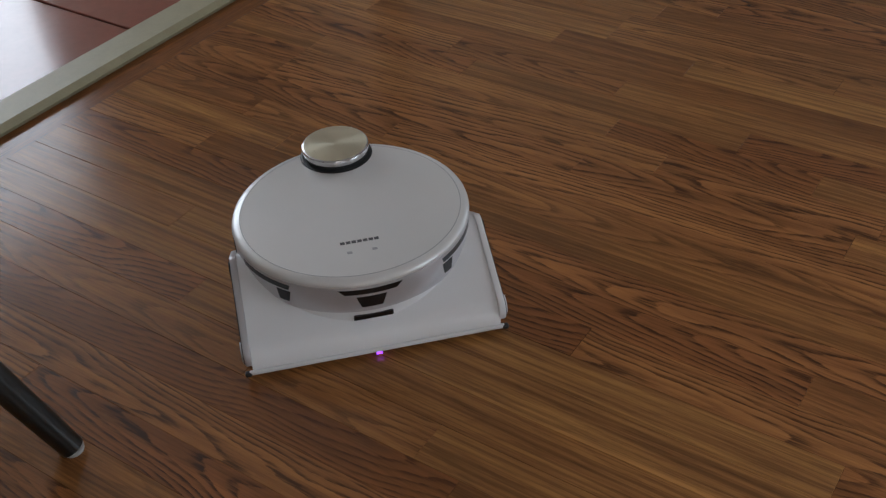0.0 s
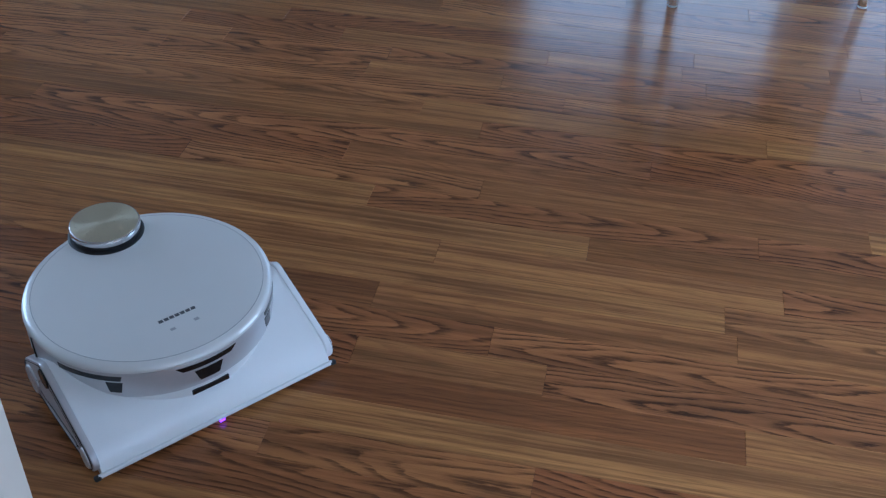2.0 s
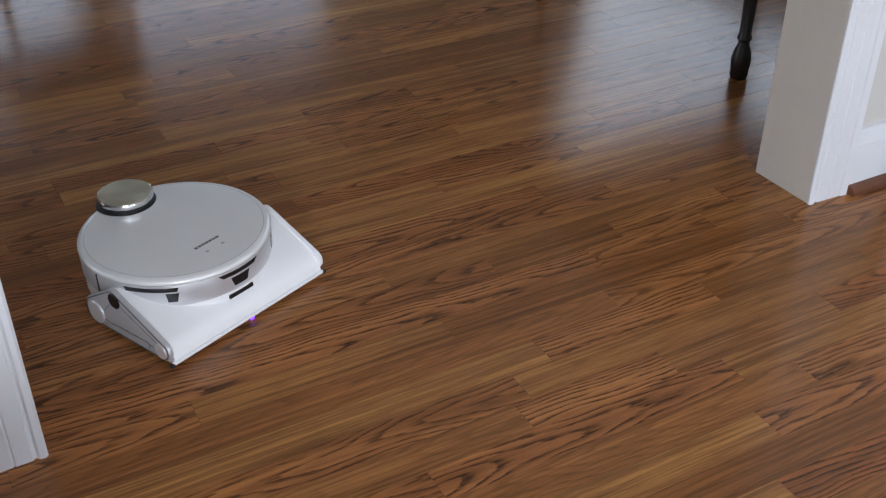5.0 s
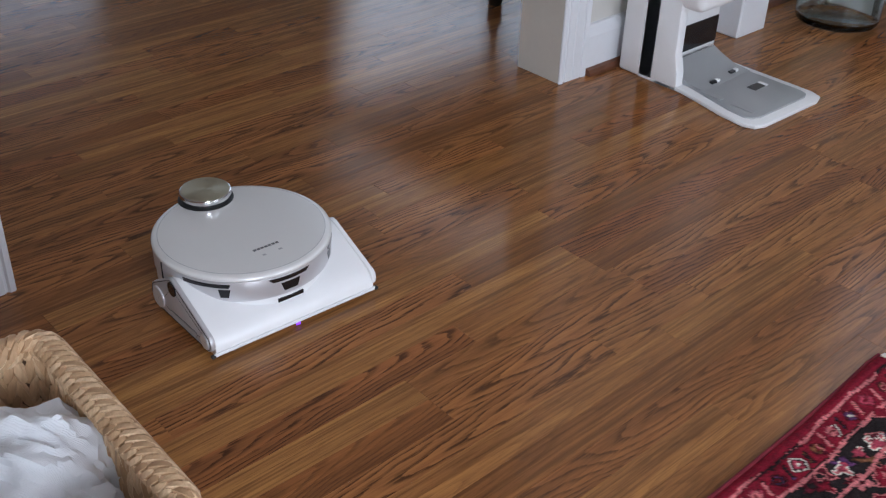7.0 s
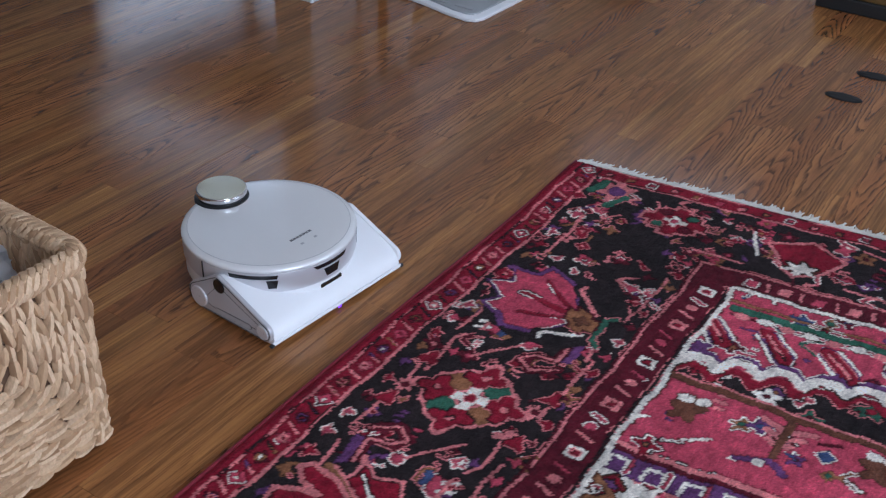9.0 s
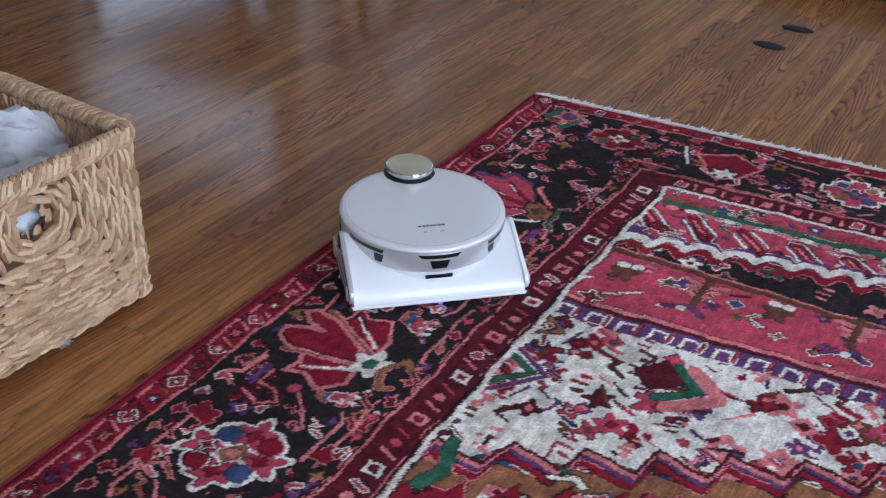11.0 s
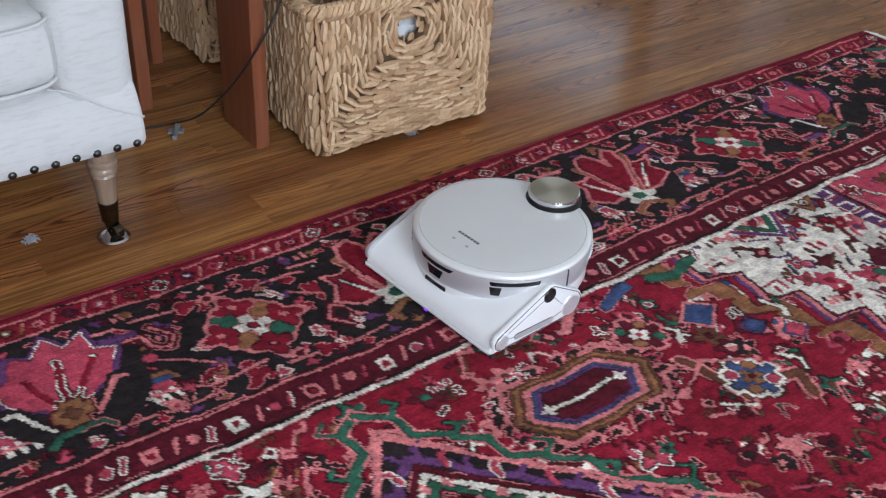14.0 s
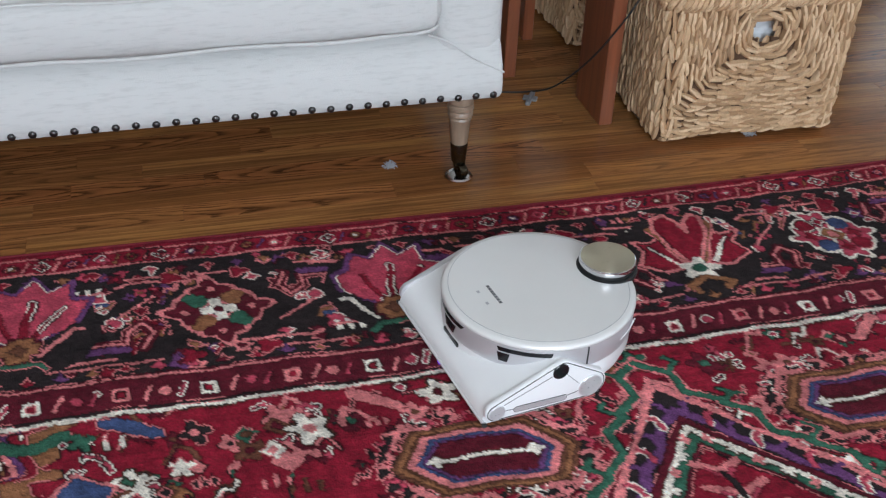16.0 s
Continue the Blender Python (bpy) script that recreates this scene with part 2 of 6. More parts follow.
SILVER = worn("satin_silver", (0.60, 0.59, 0.61), 0.36, metal=0.45, vary=0.05, fine=700, relief=0.03, dist=0.0003)
CHROME = worn("bright_silver_rim", (0.72, 0.72, 0.74), 0.16, metal=1.0, vary=0.04, fine=300, relief=0.01)
BLACKG = worn("black_gloss_window", (0.012, 0.012, 0.014), 0.12, vary=0.2)
BLACKM = worn("black_plastic", (0.016, 0.016, 0.017), 0.5, vary=0.2)
INK = worn("grey_print", (0.10, 0.10, 0.11), 0.5, vary=0.1)
PALEINK = worn("pale_print", (0.45, 0.45, 0.47), 0.5, vary=0.1)


def spun_metal(name, colour, metal=1.0):
    """Brushed in circles, so that the gleam turns with the light."""
    mat, nt, b = material(name, colour, 0.27, metal)
    t = nt.nodes.new("ShaderNodeTangent")
    t.direction_type, t.axis = "RADIAL", "Z"
    nt.links.new(t.outputs[0], b.inputs["Tangent"])
    b.inputs["Anisotropic"].default_value, b.inputs["Anisotropic Rotation"].default_value = 0.85, 0.25
    p = local(nt)
    nt.links.new(maths(nt, "ADD", 0.24, maths(nt, "MULTIPLY", noisy(nt, p, 300.0, 3), 0.1)), b.inputs["Roughness"])
    return mat


GOLD = spun_metal("spun_pale_gold", (0.66, 0.62, 0.48))
SPUN = spun_metal("spun_steel", (0.80, 0.80, 0.82), 0.55)


def glowing(name, colour, strength):
    mat, nt, b = material(name, colour, 0.4)
    b.inputs["Emission Color"].default_value = (*colour, 1)
    b.inputs["Emission Strength"].default_value = strength
    return mat


VIOLET = glowing("violet_led", (0.25, 0.05, 1.0), 1.2)


# ---- the rooms ----
def structure(name, bm, mat, label, category, smooth=False):
    return tagged(part(name, bm, mat, smooth=smooth), label, category, kind="structure")


FLOOR = structure("floor", box(-3.6, 3.4, -5.0, 5.0, -0.12, -0.006), SUB, "stained oak strip floor with glossy varnish", "floor")
structure("ceiling", box(-4.6, 3.4, -5.0, 5.0, 2.6, 2.7), CEIL, "plain white ceiling over the rooms", "ceiling")


def wall_x(name, y0, y1, x0, x1, holes, label, z1=2.6):
    """A wall along x, with holes (xa, xb, za, zb) cut through."""
    bm, at = bmesh.new(), x0
    for xa, xb, za, zb in sorted(holes):
        box(at, xa, y0, y1, 0, z1, bm=bm)
        if za > 0:
            box(xa, xb, y0, y1, 0, za, bm=bm)
        box(xa, xb, y0, y1, zb, z1, bm=bm)
        at = xb
    box(at, x1, y0, y1, 0, z1, bm=bm)
    return structure(name, bm, WALL, label, "wall")


def wall_y(name, x0, x1, y0, y1, holes, label, z1=2.6):
    bm, at = bmesh.new(), y0
    for ya, yb, za, zb in sorted(holes):
        box(x0, x1, at, ya, 0, z1, bm=bm)
        if za > 0:
            box(x0, x1, ya, yb, 0, za, bm=bm)
        box(x0, x1, ya, yb, zb, z1, bm=bm)
        at = yb
    box(x0, x1, at, y1, 0, z1, bm=bm)
    return structure(name, bm, WALL, label, "wall")


wall_x("wall_doorway", 0.012, 0.143, -4.6, 3.4, [(-0.012, 1.532, 0, 2.1)], "painted wall with a wide cased opening")
wall_x("wall_dining", 5.0, 5.15, -4.6, 3.4, [(-0.33, 0.97, 0.65, 1.7), (1.21, 2.51, 0.65, 1.7)], "painted wall with two windows")
wall_x("wall_lounge", -5.2, -5.0, -4.6, 3.4, [(-2.5, -0.7, 0.65, 2.35), (0.6, 2.4, 0.65, 2.35)], "painted wall with two wide windows")
wall_y("wall_east", 3.4, 3.55, 0.143, 5.0, [(1.4, 3.4, 0.65, 2.25)], "painted wall closing the dining room")
wall_y("wall_hearth", 2.88, 3.03, -5.0, 0.012, [(-1.2, -0.3, 0.9, 2.15)], "painted wall behind the hearth")
wall_y("wall_west", -3.75, -3.6, -5.0, 0.012, [], "painted wall behind the sofa end")
wall_y("wall_kitchen_side", -1.86, -1.73, 0.143, 5.0, [(0.9, 2.7, 0, 2.1)], "painted wall with an opening to the tiled kitchen")
wall_y("wall_kitchen", -4.75, -4.6, 0.143, 5.0, [(1.92, 3.52, 0.3, 2.4)], "kitchen wall with a tall window")


def window(name, w, h, m, cols, rows):
    """A painted frame with sash bars; the light comes through it."""
    ob = thing(name, "white painted window frame with glazing bars", "window", m, kind="structure")
    for a, b_, c, d in ((-w / 2, w / 2, 0, 0.05), (-w / 2, w / 2, h - 0.05, h), (-w / 2, -w / 2 + 0.05, 0.05, h - 0.05), (w / 2 - 0.05, w / 2, 0.05, h - 0.05)):
        part("window_frame", box(a, b_, -0.03, 0.03, c, d, 0.004), PAINT, ob)
    for k in range(1, cols):
        x = -w / 2 + w * k / cols
        part("glazing_bar", box(x - 0.012, x + 0.012, -0.012, 0.012, 0.05, h - 0.05), PAINT, ob)
    for k in range(1, rows):
        z = h * k / rows
        part("glazing_bar", box(-w / 2 + 0.05, w / 2 - 0.05, -0.014, 0.014, z - 0.012, z + 0.012), PAINT, ob)
    part("window_sill", box(-w / 2 - 0.05, w / 2 + 0.05, -0.11, -0.03, -0.03, 0.0, 0.005), PAINT, ob)


window("window_1", 1.3, 1.05, pose(0.32, 5.07, 0.65, 0, 0, 0), 2, 2)
window("window_2", 1.3, 1.05, pose(1.86, 5.07, 0.65, 0, 0, 0), 2, 2)
window("window_3", 1.8, 1.7, pose(-1.6, -5.1, 0.65, 0, 0, 180), 3, 2)
window("window_4", 1.8, 1.7, pose(1.5, -5.1, 0.65, 0, 0, 180), 3, 2)
window("window_6", 2.0, 1.6, pose(3.47, 2.4, 0.65, 0, 0, -90), 3, 2)
window("window_7", 0.9, 1.25, pose(2.95, -0.75, 0.9, 0, 0, -90), 2, 2)
window("window_5", 1.6, 2.1, pose(-4.67, 2.72, 0.3, 0, 0, 90), 2, 2)


def casing(name, x0, x1, inner):
    """Door casing on the lounge side: flat board with a bead, two grooves and a raised back band."""
    s = 1 if inner == x1 else -1
    prof = [(0.0125, 0.0125), (0.0125, 0.0015), (0, 0.0015), (0, -0.002), (0.004, -0.006), (0.012, -0.006), (0.016, -0.001), (0.020, -0.001), (0.022, -0.004), (0.046, -0.005), (0.048, -0.002), (0.051, -0.005), (0.078, -0.006),
            (0.080, -0.003), (0.083, -0.008), (0.098, -0.010), (0.100, -0.006), (0.100, 0.0115)]
    poly = [(inner - s * a, d) for a, d in prof]
    ob = structure(name, prism(poly, 0.0, 2.16, "z"), PAINT, "white moulded door casing with beaded edge", "door casing")
    return ob


casing("trim_left_casing", -0.10, 0.0, 0.0)
casing("trim_right_casing", 1.52, 1.62, 1.52)
structure("trim_head_casing", box(-0.10, 1.62, -0.008, 0.012, 2.1, 2.2, 0.003), PAINT, "white head casing over the opening", "door casing")
jl = structure("door_jamb_left", box(-0.012, 0.0, 0.002, 0.155, 0, 2.1, 0.001), CREAM, "cream painted door jamb of the wide opening", "door jamb")
structure("door_jamb_right", box(1.52, 1.532, 0.002, 0.155, 0, 2.1, 0.001), CREAM, "cream painted door jamb, slightly chipped", "door jamb")
structure("door_jamb_head", box(0.0, 1.52, 0.0, 0.155, 2.088, 2.1), CREAM, "cream painted head jamb", "door jamb")
structure("trim_far_casing", box(-0.10, -0.002, 0.143, 0.158, 0, 2.16, 0.003), PAINT, "white door casing facing the dining room", "door casing")
structure("trim_far_casing", box(1.522, 1.62, 0.143, 0.158, 0, 2.16, 0.003), PAINT, "white door casing facing the dining room", "door casing")
for x0, x1 in ((-3.6, -0.10), (1.62, 2.868)):
    structure("baseboard", prism([(0.012, 0.0), (-0.006, 0.0), (-0.006, 0.11), (-0.002, 0.125), (0.004, 0.14), (0.012, 0.142)], x0, x1, "x"), PAINT, "white painted baseboard", "baseboard")
    structure("trim_shoe", prism([(-0.006, 0.0), (-0.024, 0.0), (-0.023, 0.008), (-0.017, 0.017), (-0.006, 0.02)], x0 + 0.004, x1 - 0.004, "x"), SHOE, "brown stained quarter-round shoe moulding", "moulding")
structure("baseboard", box(2.865, 2.88, -5.0, -0.03, 0, 0.14, 0.004), PAINT, "white painted baseboard", "baseboard")

# ---- kitchen floor and threshold ----
TILE = worn("kitchen_tile", (0.30, 0.10, 0.07), 0.16, coat=0.3, vary=0.2, scale=5, fine=60, relief=0.05)
GROUT = worn("tile_grout", (0.09, 0.075, 0.07), 0.8)
kf = structure("floor_kitchen", box(-4.6, -1.782, 0.143, 5.0, -0.12, -0.004), GROUT, "glossy red-brown tiled kitchen floor", "floor")
SILL = worn("threshold_beige", (0.40, 0.36, 0.23), 0.45, vary=0.15, scale=25)
structure("threshold", prism([(-1.787, 0.0), (-1.697, 0.0), (-1.690, 0.010), (-1.707, 0.018), (-1.777, 0.018), (-1.787, 0.01)], 0.9, 2.7, "y", 0.001), SILL, "beige painted threshold strip between wood and tile", "threshold")
_tm = None
for i in range(7):
    for j in range(11):
        if _tm is None:
            o = part("floor_tile", box(-0.198, 0.198, -0.198, 0.198, -0.004, 0.003, 0.002), TILE, kf)
            _tm = o.data
        else:
            o = new("floor_tile", _tm)
            o.parent = kf
        o.location = (-1.992 - 0.402 * i, 0.40 + 0.402 * j, 0)


# ---- robot vacuum cleaner ----
def letters(text, size, mat, parent, m, name, extrude=0.0002, label=""):
    cu = bpy.data.curves.new(name, "FONT")
    cu.body, cu.size, cu.extrude, cu.align_x, cu.align_y = text, size, extrude, "CENTER", "CENTER"
    me = bpy.data.meshes.new_from_object(bpy.data.objects.new("tmp", cu))
    me.materials.append(mat)
    ob = new(name, me)
    ob.parent, ob.matrix_basis = parent, m
    return ob


def robot_vacuum():
    R, CX = 0.1675, 0.0125
    ob = thing("robot_vacuum", "pearl white robot vacuum cleaner with silver band and raised round sensor", "robot vacuum")
    part("lower_shell", lathe([(0, 0.012), (0.145, 0.012), (0.158, 0.020), (0.1645, 0.04), (0.1645, 0.09)], 96, CX), GLOSSW, ob, "white plastic lower shell", True)
    part("side_band", lathe([(0.158, 0.064), (0.1650, 0.066), (0.1670, 0.072), (0.1675, 0.1055), (0.1665, 0.1085), (0.15, 0.1085)], 96, CX), SILVER, ob, "satin silver band round the body", True)
    part("rim", lathe([(0.15, 0.1084), (0.1655, 0.1092), (0.1679, 0.1106), (0.1683, 0.1130), (0.1675, 0.1156), (0.1650, 0.1180), (0.1612, 0.1196), (0.1560, 0.1206)], 96, CX), PEARL, ob, "bright polished edge of the lid", True)
    part("lid", lathe([(0, 0.1228), (0.08, 0.1226), (0.12, 0.1221), (0.142, 0.1214), (0.1562, 0.1206), (0.1562, 0.1), (0, 0.1)], 96, CX), PEARL, ob, "pearl white round lid", True)
    part("lid_seam", lathe([(0.1556, 0.1200), (0.1556, 0.12075), (0.1566, 0.12065), (0.1566, 0.1200)], 96, CX), PALEINK, ob, "fine seam round the lid", True)
    # raised sensor at the back
    lid = part("lidar_turret", lathe([(0.0, 0.1165), (0.0545, 0.1165), (0.0545, 0.1215), (0.0535, 0.1228), (0.0505, 0.1236), (0.0475, 0.1236), (0.0475, 0.1320), (0, 0.1320)], 64, -0.1245), BLACKM, ob, "black turret of the laser sensor", True)
    part("turret_cap", lathe([(0.044, 0.1285), (0.0487, 0.129), (0.0502, 0.131), (0.0504, 0.1382), (0.0496, 0.1402), (0.0475, 0.1410)], 64, -0.1245), CHROME, lid, "polished rim of the sensor cap", True)
    top = part("cap_disc", lathe([(0, 0.0), (0.0478, 0.0), (0.0478, -0.004), (0, -0.004)], 64), GOLD, lid, "spun pale gold metal disc", True)
    top.location = (-0.1245, 0, 0.1413)
    part("bumper_seam", box(0.010, 0.012, -0.1688, -0.1665, 0.068, 0.108), BLACKM, ob)
    part("bumper_seam", box(0.010, 0.012, 0.1665, 0.1688, 0.068, 0.108), BLACKM, ob)
    # front housing: a wedge the width of the machine
    prof = [(-0.015, 0.014), (-0.03, 0.03), (-0.02, 0.052), (0.045, 0.094), (0.062, 0.0985), (0.075, 0.0955), (0.16, 0.058), (0.178, 0.049), (0.189, 0.040), (0.1955, 0.030), (0.1985, 0.021), (0.199, 0.019), (0.1965, 0.0185),
            (0.1975, 0.012), (0.1945, 0.008), (0.10, 0.008)]
    part("brush_housing", prism(prof, -0.169, 0.169, "y"), GLOSSW, ob, "white sloping brush housing with rounded nose", True)
    part("front_lip", box(0.1955, 0.2005, -0.1745, 0.1745, 0.0095, 0.0165, 0.002, 2), GLOSSW, ob, "white lip along the front edge")
    for s in (-1, 1):
        part("corner_guard", box(0.194, 0.2025, s * 0.1755 - 0.0045, s * 0.1755 + 0.0045, 0.009, 0.0155, 0.0025, 2), BLACKM, ob, "black corner roller")
        side = part("side_panel", prism(hull([(0.179, 0.034, 0.019), (0.062, 0.082, 0.020), (0.004, 0.036, 0.028)]), s * 0.168, s * 0.1775, "y", 0.0022), SILVER if s < 0 else GLOSSW, ob, "glossy rounded triangular side panel", True)
        y = s * 0.1776

        def cap(name, x, z, r, mat, depth, label):
            o = part(name, lathe([(0, depth), (r * 0.93, depth), (r, depth * 0.6), (r, -0.002), (0, -0.002)], 40), mat, side, label, True)
            o.matrix_basis = Matrix.Translation((x, y, z)) @ pose(0, 0, 0, -90 * s, 0, 0)

        cap("axle_cap", 0.006, 0.034, 0.0215, SPUN, 0.003, "spun steel axle cap")
        cap("axle_cap", 0.178, 0.034, 0.0145, SPUN, 0.003, "small spun steel axle cap")
        cap("black_cap", 0.066, 0.083, 0.0145, BLACKG, 0.0022, "round black cap")
        line = [(x, y + s * 0.0002, z) for x, z in hull([(0.179, 0.034, 0.0155), (0.062, 0.082, 0.0165), (0.004, 0.036, 0.0245)])]
        part("groove", tube(line, 0.0008, 5, closed=True), BLACKM, side, "dark groove along the panel edge")
        line = [(x, y, z) for x, z in hull([(0.142, 0.029, 0.0055), (0.055, 0.0235, 0.0055)])]
        part("slot", tube(line, 0.0006, 5, closed=True), BLACKM, side, "outlined oval recess")
        part("slot_inlay", prism(hull([(0.142, 0.029, 0.0045), (0.055, 0.0235, 0.0045)]), y - 0.001, y + s * 0.0012, "y", 0.0004), SILVER, side, "silver oval inlay")
        for (xa, za), (xb, zb) in (((0.028, 0.045), (0.054, 0.073)), ((0.079, 0.077), (0.166, 0.045)), ((0.028, 0.029), (0.048, 0.026)), ((0.148, 0.031), (0.164, 0.033))):
            part("crease", tube([(xa, y, za), (xb, y, zb)], 0.0005, 5), BLACKM, side)

    # dark windows set round the silver band
    def pane(name, a0, a1, z0, z1, taper=0.0, r=0.1679):
        bm = bmesh.new()
        n = 10
        for k in range(n):
            quad = []
            for i, z in ((k, z1), (k + 1, z1), (k + 1, z0), (k, z0)):
                t = i / n
                inset = taper if z == z0 else 0.0
                a = radians(a0 + inset + (a1 - a0 - 2 * inset) * t)
                quad.append(bm.verts.new((CX + r * math.cos(a), r * math.sin(a), z)))
            bm.faces.new(quad[::-1])
        bmesh.ops.remove_doubles(bm, verts=bm.verts, dist=1e-6)
        bmesh.ops.solidify(bm, geom=bm.faces[:], thickness=0.0015)
        part(name, bm, BLACKG, ob, "black glossy sensor window")

    pane("sensor_window", -15, 15, 0.0975, 0.1055, 3)
    pane("camera_window", -7, 7, 0.0755, 0.0930, 2.2)
    for s in (-1, 1):
        pane("sensor_window", s * 54 - 16, s * 54 + 16, 0.0965, 0.1045, 1.0)
        pane("sensor_window", s * 42 - 3.8, s * 42 + 3.8, 0.0765, 0.0935, 1.2)
    part("laser_slot", box(0.1745, 0.178, -0.027, 0.027, 0.0515, 0.060, 0.001), BLACKG, ob, "black slot for the front laser")
    part("status_light", box(0.196, 0.198, -0.004, 0.004, 0.0035, 0.0085), VIOLET, ob, "violet light under the nose")
    for k in range(7):
        a = radians(118 + 3.0 * k)
        bar = part("vent_slit", box(-0.0008, 0.0008, -0.0007, 0.0007, -0.008 + 0.001 * k, 0.009), GLOSSW, ob, "pale vent slit")
        bar.matrix_basis = Matrix.Translation((CX + 0.1675 * math.cos(a), 0.1675 * math.sin(a), 0.087)) @ pose(0, 0, 0, 0, 25, math.degrees(a))
    # plain marks in place of the maker's name, and two touch signs
    for k in range(7):
        part("lid_mark", box(0.0955, 0.1010, -0.027 + 0.0078 * k, -0.027 + 0.0078 * k + 0.0062, 0.1215, 0.1228), INK, ob, "row of small grey printed bars")
    for y in (-0.017, 0.017):
        part("touch_sign", box(0.1175, 0.1225, y - 0.0035, y + 0.0035, 0.1212, 0.1224), PALEINK, ob, "pale printed touch sign")
    for s in (-1, 1):
        w = part("wheel", lathe([(0, -0.012), (0.03, -0.012), (0.033, -0.009), (0.033, 0.009), (0.03, 0.012), (0, 0.012)], 32), BLACKM, ob, "black rubber drive wheel", True)
        w.matrix_basis = Matrix.Translation((-0.01, s * 0.11, 0.033)) @ pose(0, 0, 0, 90, 0, 0)
    return ob


ROBOT = robot_vacuum()

# ---- the hand-knotted rug ----
DYES = {"K": (0.021, 0.015, 0.016), "R": (0.225, 0.010, 0.026), "D": (0.092, 0.008, 0.017), "P": (0.46, 0.06, 0.10), "S": (0.60, 0.185, 0.19), "W": (0.74, 0.68, 0.60),
        "B": (0.05, 0.075, 0.17), "U": (0.125, 0.045, 0.14), "G": (0.035, 0.115, 0.075), "T": (0.27, 0.115, 0.055), "N": (0.13, 0.05, 0.03)}
DYE_KEYS = list(DYES)
RUG_EDGE_Y, RUG_END, RUG_MID, RUG_DEEP, RUG_SKEW = -1.208, 1.09, -1.09, 2.9, 0.13


class Loom:
    """The pattern on a net of knots: x along the rug, v across from the long edge; later strokes lie over earlier ones."""

    def __init__(self, xs, vs):
        rng = np.random.default_rng(7)
        self.X, self.V = np.meshgrid(xs, vs, indexing="ij")
        X0, V0 = self.X.copy(), self.V.copy()
        self.X = X0 + 0.0022 * np.sin(31 * V0 + 9 * X0) + 0.0016 * np.sin(77 * V0 + 3) + rng.normal(0, 0.0009, X0.shape)
        self.V = V0 + 0.0026 * np.sin(23 * X0 + 5 * V0) + 0.0016 * np.sin(61 * X0 + 1) + rng.normal(0, 0.0009, X0.shape)
        self.C = np.full(X0.shape, DYE_KEYS.index("R"), np.int8)
        self.xs, self.vs = xs, vs

    def window(self, x0, x1, v0, v1):
        e = 0.012
        i0, i1 = np.searchsorted(self.xs, (x0 - e, x1 + e))
        j0, j1 = np.searchsorted(self.vs, (v0 - e, v1 + e))
        return slice(i0, i1), slice(j0, j1)

    def put(self, win, mask, dye):
        self.C[win][mask] = DYE_KEYS.index(dye)

    def rect(self, x0, x1, v0, v1, dye):
        w = self.window(x0, x1, v0, v1)
        X, V = self.X[w], self.V[w]
        self.put(w, (X >= x0) & (X <= x1) & (V >= v0) & (V <= v1), dye)

    def poly(self, pts, dye):
        xs, vs = [p[0] for p in pts], [p[1] for p in pts]
        w = self.window(min(xs), max(xs), min(vs), max(vs))
        X, V = self.X[w], self.V[w]
        inside = np.zeros(X.shape, bool)
        for (xa, va), (xb, vb) in zip(pts, pts[1:] + pts[:1]):
            if va != vb:
                inside ^= ((va > V) != (vb > V)) & (X < (xb - xa) * (V - va) / (vb - va) + xa)
        self.put(w, inside, dye)

    def line(self, pts, width, dye, closed=False):
        for (xa, va), (xb, vb) in zip(pts, pts[1:] + (pts[:1] if closed else [])):
            w = self.window(min(xa, xb), max(xa, xb), min(va, vb), max(va, vb))
            X, V = self.X[w], self.V[w]
            dx, dv = xb - xa, vb - va
            t = np.clip(((X - xa) * dx + (V - va) * dv) / (dx * dx + dv * dv + 1e-9), 0, 1)
            self.put(w, (X - xa - t * dx) ** 2 + (V - va - t * dv) ** 2 < (width / 2) ** 2, dye)

    def blob(self, x, v, rx, rv, dye, lobes=0, turn=0.0):
        w = self.window(x - rx * 1.3, x + rx * 1.3, v - rv * 1.3, v + rv * 1.3)
        a, b = (self.X[w] - x) / rx, (self.V[w] - v) / rv
        r = np.hypot(a, b)
        if lobes:
            r = r / (1 + (0.28 if lobes < 7 else 0.10) * np.cos(lobes * np.arctan2(b, a) + turn))
        self.put(w, r < 1, dye)


def moved(pts, x, v, sx=1.0, sv=1.0):
    return [(x + a * sx, v + b * sv) for a, b in pts]


